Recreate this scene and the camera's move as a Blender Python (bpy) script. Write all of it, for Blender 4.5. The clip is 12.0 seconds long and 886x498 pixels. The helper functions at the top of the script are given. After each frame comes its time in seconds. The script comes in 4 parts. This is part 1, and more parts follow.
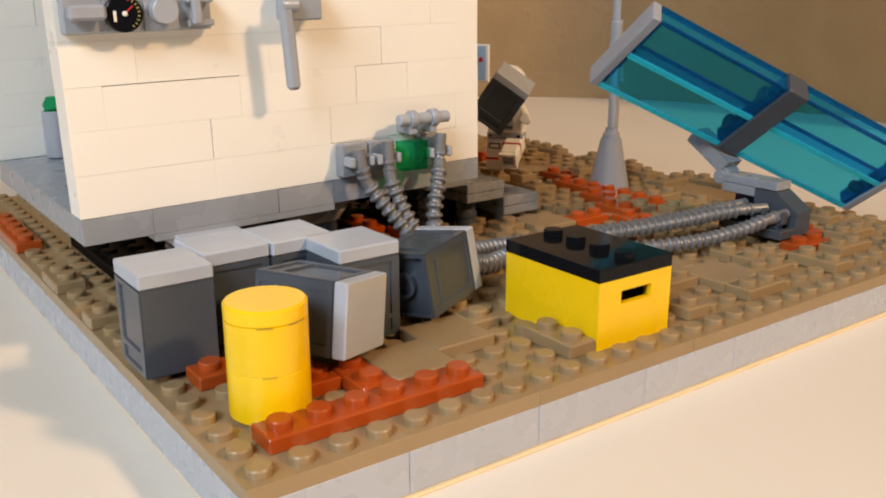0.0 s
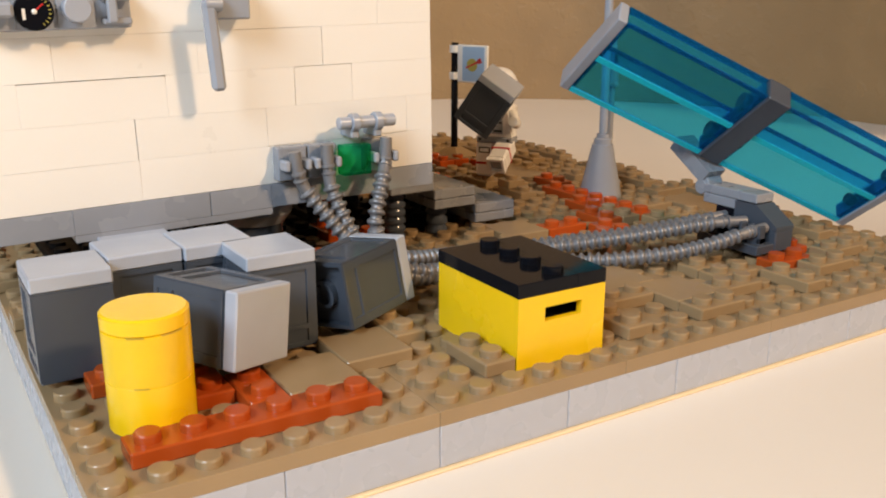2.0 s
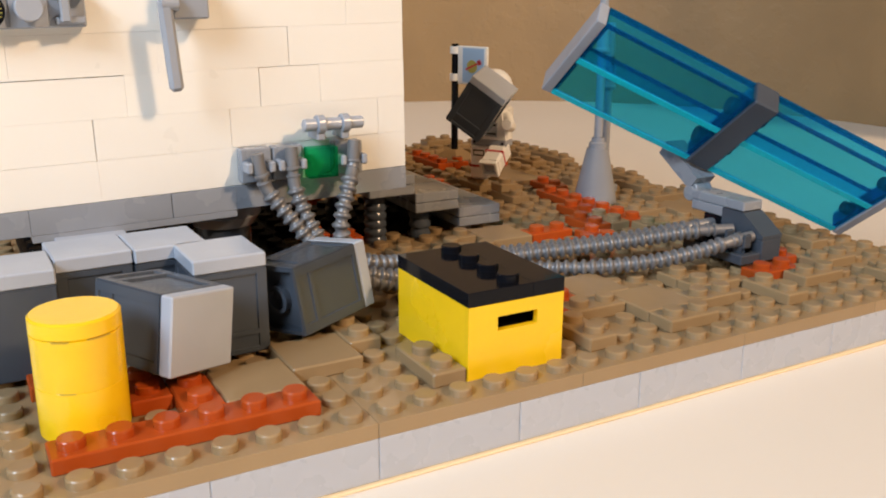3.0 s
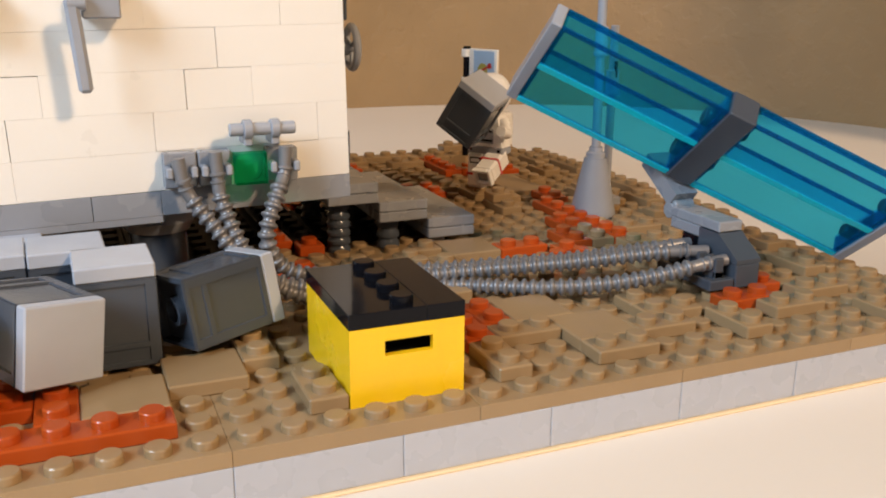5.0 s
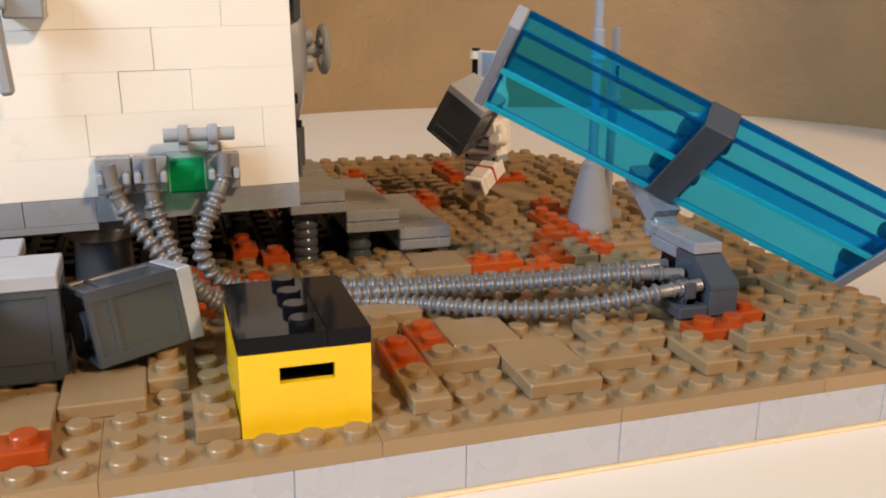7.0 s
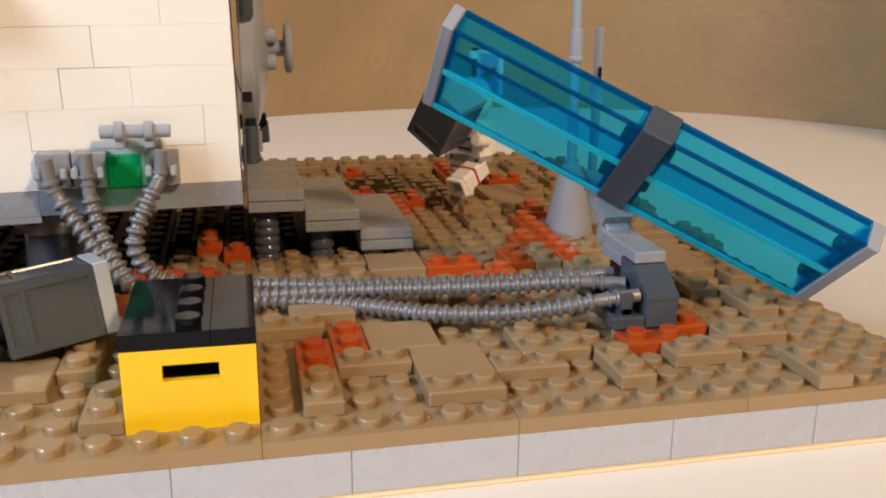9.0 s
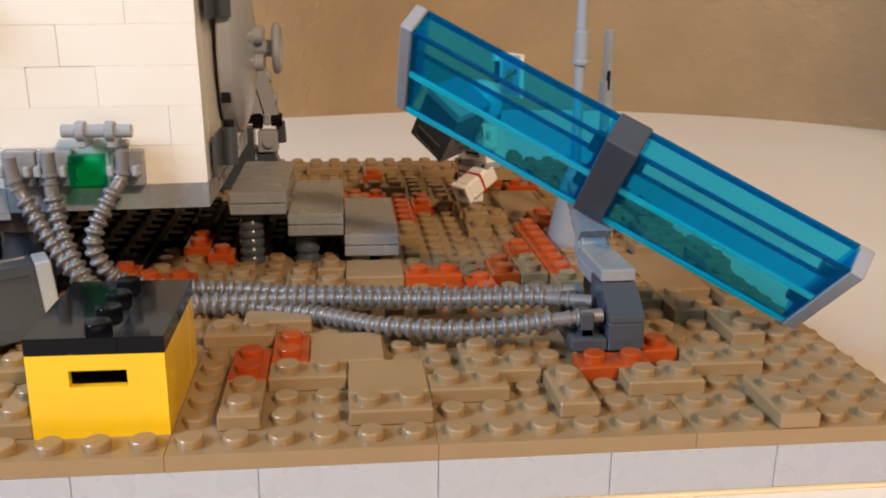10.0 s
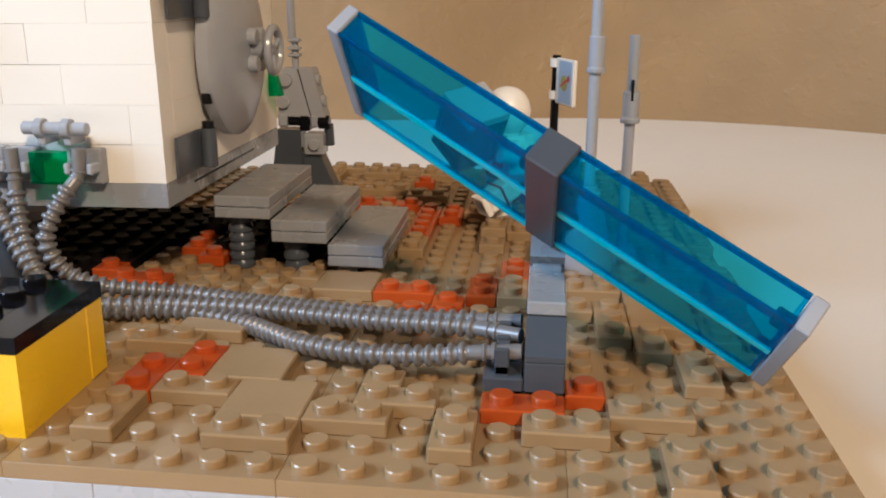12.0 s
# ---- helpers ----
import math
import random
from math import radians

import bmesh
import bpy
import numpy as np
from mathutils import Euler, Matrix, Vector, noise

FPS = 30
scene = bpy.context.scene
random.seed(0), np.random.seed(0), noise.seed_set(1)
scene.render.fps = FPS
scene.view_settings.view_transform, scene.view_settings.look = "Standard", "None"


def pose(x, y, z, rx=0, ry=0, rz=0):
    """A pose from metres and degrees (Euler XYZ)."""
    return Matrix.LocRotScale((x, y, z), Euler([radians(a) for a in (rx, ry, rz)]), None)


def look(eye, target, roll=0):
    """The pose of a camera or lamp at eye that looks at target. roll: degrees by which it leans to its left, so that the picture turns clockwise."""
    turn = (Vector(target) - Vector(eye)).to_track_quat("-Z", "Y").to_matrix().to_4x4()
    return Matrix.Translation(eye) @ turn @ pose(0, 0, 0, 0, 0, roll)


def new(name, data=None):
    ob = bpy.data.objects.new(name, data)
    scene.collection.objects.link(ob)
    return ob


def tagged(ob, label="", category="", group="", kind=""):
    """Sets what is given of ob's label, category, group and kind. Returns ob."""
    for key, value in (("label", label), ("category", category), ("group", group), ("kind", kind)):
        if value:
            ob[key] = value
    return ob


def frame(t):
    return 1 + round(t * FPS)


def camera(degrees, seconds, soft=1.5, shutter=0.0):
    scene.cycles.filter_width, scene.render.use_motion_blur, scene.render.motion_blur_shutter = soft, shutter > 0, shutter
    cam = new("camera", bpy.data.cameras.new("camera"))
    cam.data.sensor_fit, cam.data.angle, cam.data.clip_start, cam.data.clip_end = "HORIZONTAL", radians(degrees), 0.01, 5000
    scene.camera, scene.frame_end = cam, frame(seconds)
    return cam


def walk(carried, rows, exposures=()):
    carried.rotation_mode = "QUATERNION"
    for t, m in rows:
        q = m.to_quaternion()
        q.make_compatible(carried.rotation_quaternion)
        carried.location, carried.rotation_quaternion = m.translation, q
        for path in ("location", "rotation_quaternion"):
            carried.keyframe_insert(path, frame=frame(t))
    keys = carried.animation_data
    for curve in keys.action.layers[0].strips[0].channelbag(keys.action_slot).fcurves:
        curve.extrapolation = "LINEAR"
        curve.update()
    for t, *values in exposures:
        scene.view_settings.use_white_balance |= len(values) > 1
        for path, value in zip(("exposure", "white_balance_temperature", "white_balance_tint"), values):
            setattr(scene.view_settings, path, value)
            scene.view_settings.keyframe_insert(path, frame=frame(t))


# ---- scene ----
cam = camera(52.4, 12.0, soft=1.95)
PATH = [
    (0, (-0.05064, -0.12344, 0.07864), (0.04000, 0.00064, 0.03408), -0.00),
    (0.5, (-0.04200, -0.12704, 0.07840), (0.04640, -0.00136, 0.03392), 0.00),
    (1, (-0.03464, -0.13032, 0.07848), (0.05144, -0.00296, 0.03392), 0.00),
    (1.5, (-0.02648, -0.13232, 0.07832), (0.05696, -0.00320, 0.03392), 0.10),
    (2, (-0.01888, -0.13416, 0.07832), (0.06224, -0.00360, 0.03384), 0.20),
    (2.5, (-0.00800, -0.13744, 0.07824), (0.06968, -0.00480, 0.03384), 0.20),
    (3, (-0.00064, -0.13904, 0.07808), (0.07472, -0.00504, 0.03376), 0.30),
    (5, (0.04288, -0.14488, 0.07784), (0.10248, -0.00312, 0.03368), 0.40),
    (5.5, (0.05344, -0.14456, 0.07776), (0.10904, -0.00112, 0.03368), 0.40),
    (6, (0.06400, -0.14352, 0.07760), (0.11568, 0.00136, 0.03360), 0.40),
    (6.5, (0.07168, -0.14200, 0.07776), (0.12064, 0.00376, 0.03368), 0.40),
    (7, (0.07776, -0.14184, 0.07808), (0.12448, 0.00456, 0.03376), 0.50),
    (9, (0.11160, -0.14784, 0.07848), (0.14520, 0.00208, 0.03384), 0.60),
    (9.5, (0.12528, -0.14752, 0.07872), (0.15240, 0.00360, 0.03384), 0.60),
    (10, (0.14400, -0.14392, 0.07872), (0.16128, 0.00864, 0.03392), 0.70),
    (10.5, (0.15800, -0.14104, 0.07864), (0.16688, 0.01232, 0.03384), 0.70),
    (11, (0.16704, -0.13952, 0.07880), (0.17056, 0.01400, 0.03392), 0.70),
    (11.5, (0.18792, -0.13368, 0.07880), (0.17944, 0.01968, 0.03392), 0.70),
    (12, (0.20088, -0.12864, 0.07840), (0.18488, 0.02424, 0.03384), 0.70),
]
walk(cam, [(t, look(e, g, r)) for t, e, g, r in PATH], [(0, -0.35, 7500, 13), (3, -0.21, 6800, 12), (6, -0.21, 6700, 12), (9.5, -0.19, 6500, 12), (12, -0.05, 5850, 9)])

# ---------------------------------------------------------------- world and light
U = 0.008            # one stud pitch of the toy bricks, in metres
world = bpy.data.worlds.new("room_light")
scene.world = world
world.use_nodes = True
wn = world.node_tree
sky = wn.nodes.new("ShaderNodeTexSky")
sky.sky_type, sky.sun_disc = 'NISHITA', False
sky.sun_elevation, sky.sun_rotation = radians(35), radians(160)
wn.nodes["Background"].inputs["Strength"].default_value = 0.06
wn.links.new(sky.outputs["Color"], wn.nodes["Background"].inputs["Color"])


def room_area_lamp(name, eye, target, w, h, watts, colour):
    data = bpy.data.lights.new(name, 'AREA')
    data.shape, data.size, data.size_y = 'RECTANGLE', w * U, h * U
    data.energy, data.color = watts, colour
    ob = new(name, data)
    ob.matrix_world = look([c * U for c in eye], [c * U for c in target])
    return ob


# Stands for a likely warm room lamp out of sight; its window is added.
room_area_lamp("window_daylight", (86, -141, 123), (10, 10, 4), 18, 14.5, 22.6, (1.0, 0.71, 0.44))
room_area_lamp("side_window_daylight", (-92, -47, 82), (6, 4, 2), 67, 50, 17.0, (0.64, 0.81, 1.0))


# ---------------------------------------------------------------- materials
def material(name):
    m = bpy.data.materials.new(name)
    m.use_nodes = True
    t = m.node_tree
    return m, t, t.nodes["Principled BSDF"]


def plastic(name, colour, rough=0.24, wear=0.10, bump=0.05):
    """Moulded plastic: slight colour drift from piece to piece, dull smudges, fine moulding relief."""
    m, t, p = material(name)
    N, L = t.nodes.new, t.links.new
    co = N("ShaderNodeTexCoord")
    big = N("ShaderNodeTexNoise")
    big.inputs["Scale"].default_value, big.inputs["Detail"].default_value = 70, 4
    fine = N("ShaderNodeTexNoise")
    fine.inputs["Scale"].default_value, fine.inputs["Detail"].default_value = 900, 3
    L(co.outputs["Object"], big.inputs["Vector"])
    L(co.outputs["Object"], fine.inputs["Vector"])
    info = N("ShaderNodeObjectInfo")
    add = N("ShaderNodeMath")
    add.operation = 'MULTIPLY_ADD'
    add.inputs[1].default_value, add.inputs[2].default_value = 0.5, -0.25
    L(info.outputs["Random"], add.inputs[0])
    val = N("ShaderNodeMath")
    val.operation = 'ADD'
    L(add.outputs[0], val.inputs[0])
    L(big.outputs["Fac"], val.inputs[1])
    ramp = N("ShaderNodeMapRange")
    ramp.inputs["From Min"].default_value, ramp.inputs["From Max"].default_value = 0.0, 1.0
    ramp.inputs["To Min"].default_value, ramp.inputs["To Max"].default_value = 1 - wear, 1 + wear
    L(val.outputs[0], ramp.inputs["Value"])
    hsv = N("ShaderNodeHueSaturation")
    hsv.inputs["Color"].default_value = (*colour, 1)
    L(ramp.outputs[0], hsv.inputs["Value"])
    L(hsv.outputs[0], p.inputs["Base Color"])
    rr = N("ShaderNodeMapRange")
    rr.inputs["From Min"].default_value, rr.inputs["From Max"].default_value = 0.3, 0.7
    rr.inputs["To Min"].default_value, rr.inputs["To Max"].default_value = rough * 0.88, rough * 1.2
    L(big.outputs["Fac"], rr.inputs["Value"])
    L(rr.outputs[0], p.inputs["Roughness"])
    b = N("ShaderNodeBump")
    b.inputs["Strength"].default_value, b.inputs["Distance"].default_value = bump, 0.0002
    L(fine.outputs["Fac"], b.inputs["Height"])
    L(b.outputs[0], p.inputs["Normal"])
    p.inputs["IOR"].default_value = 1.5
    return m


def clear_plastic(name, tint, gloss=0.04, body=0.12, deep=(0.0, 0.1, 0.2)):
    """Clear coloured plastic: tinted see-through, a little milky body, glossy skin."""
    m, t, p = material(name)
    N, L = t.nodes.new, t.links.new
    out = t.nodes["Material Output"]
    tr = N("ShaderNodeBsdfTransparent")
    tr.inputs["Color"].default_value = (*tint, 1)
    p.inputs["Base Color"].default_value = (*deep, 1)
    p.inputs["Roughness"].default_value = gloss
    p.inputs["IOR"].default_value = 1.5
    f = N("ShaderNodeLayerWeight")
    f.inputs["Blend"].default_value = 0.5
    pw = N("ShaderNodeMath")
    pw.operation = 'POWER'
    pw.inputs[1].default_value = 4.0
    L(f.outputs["Facing"], pw.inputs[0])
    mx = N("ShaderNodeMath")
    mx.operation, mx.use_clamp = 'MULTIPLY_ADD', True
    mx.inputs[1].default_value, mx.inputs[2].default_value = 0.5, body
    L(pw.outputs[0], mx.inputs[0])
    mix = N("ShaderNodeMixShader")
    L(mx.outputs[0], mix.inputs["Fac"])
    L(tr.outputs[0], mix.inputs[1])
    L(p.outputs[0], mix.inputs[2])
    L(mix.outputs[0], out.inputs["Surface"])
    return m


def plaster(name, colour, scale, depth):
    """Orange-peel wall plaster, trowelled in patches."""
    m, t, p = material(name)
    N, L = t.nodes.new, t.links.new
    co = N("ShaderNodeTexCoord")
    a = N("ShaderNodeTexNoise")
    a.inputs["Scale"].default_value, a.inputs["Detail"].default_value = scale, 6
    v = N("ShaderNodeTexVoronoi")
    v.feature = 'SMOOTH_F1'
    v.inputs["Scale"].default_value = scale * 1.6
    L(co.outputs["Object"], a.inputs["Vector"])
    L(a.outputs["Color"], v.inputs["Vector"])
    w = N("ShaderNodeTexNoise")
    w.inputs["Scale"].default_value = scale * 0.25
    L(co.outputs["Object"], w.inputs["Vector"])
    ramp = N("ShaderNodeValToRGB")
    ramp.color_ramp.elements[0].position, ramp.color_ramp.elements[1].position = 0.3, 0.75
    ramp.color_ramp.elements[0].color = (*[c * 0.9 for c in colour], 1)
    ramp.color_ramp.elements[1].color = (*[min(1, c * 1.08) for c in colour], 1)
    L(w.outputs["Fac"], ramp.inputs["Fac"])
    L(ramp.outputs[0], p.inputs["Base Color"])
    p.inputs["Roughness"].default_value = 0.62
    flat = N("ShaderNodeMapRange")
    flat.interpolation_type = 'SMOOTHSTEP'
    flat.inputs["From Min"].default_value, flat.inputs["From Max"].default_value = 0.47, 0.62
    L(a.outputs["Fac"], flat.inputs["Value"])
    mixh = N("ShaderNodeMath")
    mixh.operation = 'MULTIPLY'
    L(flat.outputs[0], mixh.inputs[0])
    L(w.outputs["Fac"], mixh.inputs[1])
    b = N("ShaderNodeBump")
    b.inputs["Strength"].default_value, b.inputs["Distance"].default_value = 0.65, depth
    L(mixh.outputs[0], b.inputs["Height"])
    L(b.outputs[0], p.inputs["Normal"])
    return m


def laminate(name, colour):
    """Smooth satin table laminate with faint cloudy staining and a fine pressed grain."""
    m, t, p = material(name)
    N, L = t.nodes.new, t.links.new
    co = N("ShaderNodeTexCoord")
    cloud = N("ShaderNodeTexNoise")
    cloud.inputs["Scale"].default_value, cloud.inputs["Detail"].default_value = 6, 5
    grain = N("ShaderNodeTexNoise")
    grain.inputs["Scale"].default_value = 1500
    L(co.outputs["Object"], cloud.inputs["Vector"])
    L(co.outputs["Object"], grain.inputs["Vector"])
    ramp = N("ShaderNodeValToRGB")
    ramp.color_ramp.elements[0].position, ramp.color_ramp.elements[1].position = 0.3, 0.7
    ramp.color_ramp.elements[0].color = (*[c * 0.975 for c in colour], 1)
    ramp.color_ramp.elements[1].color = (*[min(1, c * 1.02) for c in colour], 1)
    L(cloud.outputs["Fac"], ramp.inputs["Fac"])
    L(ramp.outputs[0], p.inputs["Base Color"])
    p.inputs["Roughness"].default_value = 0.5
    b = N("ShaderNodeBump")
    b.inputs["Strength"].default_value, b.inputs["Distance"].default_value = 0.05, 0.0001
    L(grain.outputs["Fac"], b.inputs["Height"])
    L(b.outputs[0], p.inputs["Normal"])
    return m


DARK_TAN = plastic("dark_tan_plastic", (0.318, 0.214, 0.111), 0.22)
RUST = plastic("rust_orange_plastic", (0.42, 0.068, 0.011), 0.2)
YELLOW = plastic("yellow_plastic", (0.93, 0.58, 0.012), 0.24)
BLACK = plastic("black_plastic", (0.006, 0.0065, 0.009), 0.09, 0.1, 0.02)
BLACK.node_tree.nodes["Principled BSDF"].inputs["Specular IOR Level"].default_value = 0.13
# Near-black with little gloss, so the ground under the building reads as shaded.
SHADE_BLACK = plastic("shade_black_plastic", (0.006, 0.005, 0.005), 0.5)
WHITE = plastic("white_plastic", (0.81, 0.775, 0.71), 0.30, 0.02)
SHADE_BLACK.node_tree.nodes["Principled BSDF"].inputs["Specular IOR Level"].default_value = 0.08
LIGHT_GREY = plastic("light_grey_plastic", (0.31, 0.33, 0.37), 0.22)
# Light grey made paler and bluer: cool daylight on the lids put into colour.
LIT_LID_GREY = plastic("daylit_pale_grey_plastic", (0.42, 0.455, 0.52), 0.22)
DARK_GREY = plastic("dark_grey_plastic", (0.061, 0.072, 0.09), 0.2)
DARK_GREY.node_tree.nodes["Principled BSDF"].inputs["Specular IOR Level"].default_value = 0.38
MID_GREY = plastic("stone_grey_plastic", (0.265, 0.28, 0.31), 0.26)
SILVER = plastic("silver_grey_plastic", (0.20, 0.198, 0.205), 0.36)
SILVER.node_tree.nodes["Principled BSDF"].inputs["Metallic"].default_value = 0.3
SKIRT = plastic("pale_grey_plastic", (0.43, 0.45, 0.50), 0.26, 0.035)
BOARD = plastic("yellow_board", (0.78, 0.60, 0.36), 0.6)
RED = plastic("red_print", (0.5, 0.02, 0.02), 0.3)
FLAG_BLUE = plastic("pale_blue_print", (0.31, 0.44, 0.58), 0.3)
SUIT = plastic("pure_white_plastic", (0.88, 0.87, 0.85), 0.25, 0.02)
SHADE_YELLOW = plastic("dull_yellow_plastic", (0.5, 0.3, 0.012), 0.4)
OLIVE = plastic("olive_print", (0.35, 0.30, 0.06), 0.3)
CLEAR_BLUE = clear_plastic("clear_blue_plastic", (0.24, 0.82, 0.99), 0.04, 0.08, (0.0, 0.33, 0.64))
CLEAR_GREEN = clear_plastic("clear_green_plastic", (0.08, 0.72, 0.46), 0.05, 0.06, (0.0, 0.30, 0.15))
# Edge colours paint in light: dimmed blue rims and cyan light-piping glow.
EDGE_DIM = clear_plastic("painted_dim_blue_edge", (0.06, 0.46, 0.75), 0.05, 0.3, (0.0, 0.17, 0.4))
EDGE_GLOW = clear_plastic("painted_cyan_edge_glow", (0.03, 0.6, 0.9), 0.1, 0.75, (0.0, 0.70, 0.86))
TABLE_TOP = laminate("white_table_laminate", (0.80, 0.74, 0.655))
WALL_PAINT = plaster("beige_wall_plaster", (0.31, 0.199, 0.093), 80, 0.0008)
FLOOR_WOOD = plastic("brown_floor_wood", (0.16, 0.085, 0.04), 0.4)
CEILING_PAINT = plaster("grey_ceiling_paint", (0.15, 0.145, 0.135), 40, 0.001)


# ---------------------------------------------------------------- mesh tools (all sizes in studs)
class Build:
    """Gathers pieces of geometry into one mesh."""

    def __init__(self):
        self.v, self.f, self.m, self.slot = [], [], [], 0

    def add(self, verts, faces, m=None):
        n = len(self.v)
        self.v += [tuple((m @ Vector(p)) if m else p) for p in verts]
        self.f += [tuple(i + n for i in f) for f in faces]
        self.m += [self.slot] * len(faces)
        return self

    def box(self, x0, x1, y0, y1, z0, z1, c=0.04, m=None):
        """A box with chamfered edges."""
        c = min(c, (x1 - x0) * 0.4, (y1 - y0) * 0.4, (z1 - z0) * 0.4)
        lo, hi = (x0, y0, z0), (x1, y1, z1)
        verts, idx = [], {}
        for sx in (0, 1):
            for sy in (0, 1):
                for sz in (0, 1):
                    s = (sx, sy, sz)
                    for a in range(3):
                        p = [(hi[k] if s[k] else lo[k]) if k == a else (hi[k] - c if s[k] else lo[k] + c) for k in range(3)]
                        idx[s, a] = len(verts)
                        verts.append(p)
        faces = []
        for a in range(3):
            b, d = (a + 1) % 3, (a + 2) % 3
            for s in (0, 1):
                ring = []
                for q in ((0, 0), (1, 0), (1, 1), (0, 1)):
                    k = [0, 0, 0]
                    k[a], k[b], k[d] = s, q[0], q[1]
                    ring.append(idx[tuple(k), a])
                faces.append(ring if s else ring[::-1])
            for q in ((0, 0), (0, 1), (1, 0), (1, 1)):
                k0, k1 = [0, 0, 0], [0, 0, 0]
                k0[a], k1[a] = 0, 1
                k0[b] = k1[b] = q[0]
                k0[d] = k1[d] = q[1]
                k0, k1 = tuple(k0), tuple(k1)
                ring = [idx[k0, b], idx[k1, b], idx[k1, d], idx[k0, d]]
                faces.append(ring if q[0] == q[1] else ring[::-1])
        for (s, a), i in list(idx.items()):
            if a == 0:
                ring = [i, idx[s, 1], idx[s, 2]]
                faces.append(ring if (s[0] + s[1] + s[2]) % 2 else ring[::-1])
        return self.add(verts, faces, m)

    def lathe(self, profile, seg=24, m=None, x=0, y=0, close=True):
        """Turn a profile of (radius, height) about the z axis."""
        verts, faces, rows = [], [], []
        for r, z in profile:
            if r < 1e-6:
                rows.append([len(verts)])
                verts.append((x, y, z))
            else:
                rows.append(list(range(len(verts), len(verts) + seg)))
                verts += [(x + r * math.cos(2 * math.pi * k / seg), y + r * math.sin(2 * math.pi * k / seg), z) for k in range(seg)]
        for a, b in zip(rows, rows[1:]):
            for k in range(seg):
                q = (k + 1) % seg
                if len(a) == 1 and len(b) == 1:
                    continue
                if len(a) == 1:
                    faces.append((a[0], b[q], b[k])[::-1])
                elif len(b) == 1:
                    faces.append((a[k], a[q], b[0]))
                else:
                    faces.append((a[k], a[q], b[q], b[k]))
        if close:
            if len(rows[0]) > 1:
                faces.append(tuple(rows[0][::-1]))
            if len(rows[-1]) > 1:
                faces.append(tuple(rows[-1]))
        return self.add(verts, faces, m)

    def stud(self, x, y, z, m=None, seg=20):
        return self.lathe([(0.3, z - 0.01), (0.3, z + 0.175), (0.27, z + 0.21), (0, z + 0.21)], seg, m, x, y, False)

    def rod(self, a, b, r, seg=14, r2=None):
        """A round bar from a to b."""
        a, b = Vector(a), Vector(b)
        d = b - a
        m = Matrix.Translation(a) @ d.to_track_quat('Z', 'Y').to_matrix().to_4x4()
        r2 = r if r2 is None else r2
        c = min(0.03, r * 0.3)
        return self.lathe([(0, 0), (r - c, 0), (r, c), (r2, d.length - c), (r2 - c, d.length), (0, d.length)], seg, m)


def part(name, b, mats, parent=None, label="", at=None):
    """Link a Build as one mesh object, under a thing or a part if one is given."""
    me = bpy.data.meshes.new(name)
    me.from_pydata([tuple(c * U for c in p) for p in b.v], [], b.f)
    mats = mats if isinstance(mats, (list, tuple)) else [mats]
    for mat in mats:
        me.materials.append(mat)
    if len(mats) > 1:
        me.polygons.foreach_set("material_index", b.m)
    bm = bmesh.new()
    bm.from_mesh(me)
    bmesh.ops.recalc_face_normals(bm, faces=bm.faces)
    bm.to_mesh(me)
    bm.free()
    me.polygons.foreach_set("use_smooth", [True] * len(me.polygons))
    me.set_sharp_from_angle(angle=radians(32))
    ob = new(name, me)
    ob.parent = parent
    if at:
        ob.matrix_basis = at
    return tagged(ob, label)


def thing(name, label, category, at=None, group="", kind=""):
    ob = new(name)
    ob.empty_display_size = 0.004
    if at:
        ob.matrix_basis = at
    return tagged(ob, label, category, group, kind)


def studs_at(x, y, z, rx=0, ry=0, rz=0):
    return pose(x * U, y * U, z * U, rx, ry, rz)


def frame_of(o, a, b):
    """A pose at o (studs) whose x axis runs along a, and whose y axis lies nearest to b."""
    a = Vector(a).normalized()
    b = Vector(b)
    b = (b - a * b.dot(a)).normalized()
    c = a.cross(b)
    m = Matrix((a, b, c)).transposed().to_4x4()
    return Matrix.Translation(Vector(o) * U) @ m


G = 0.012    # half the gap between neighbouring pieces


def brick_mesh(w, d, h, studs=True, skip=()):
    b = Build().box(G, w - G, G, d - G, 0, h - 0.006)
    if studs:
        for i in range(w):
            for j in range(d):
                if (i, j) not in skip:
                    b.stud(i + 0.5, j + 0.5, h)
    return b


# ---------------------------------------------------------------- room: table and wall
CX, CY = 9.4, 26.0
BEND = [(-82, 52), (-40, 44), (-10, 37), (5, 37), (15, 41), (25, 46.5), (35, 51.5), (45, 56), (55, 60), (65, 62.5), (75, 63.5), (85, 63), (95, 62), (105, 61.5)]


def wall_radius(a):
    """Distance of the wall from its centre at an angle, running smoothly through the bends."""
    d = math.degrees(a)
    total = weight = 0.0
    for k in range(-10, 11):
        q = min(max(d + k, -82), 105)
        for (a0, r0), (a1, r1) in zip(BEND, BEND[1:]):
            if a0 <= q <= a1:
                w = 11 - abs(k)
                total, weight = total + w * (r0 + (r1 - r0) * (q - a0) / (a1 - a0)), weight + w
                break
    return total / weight


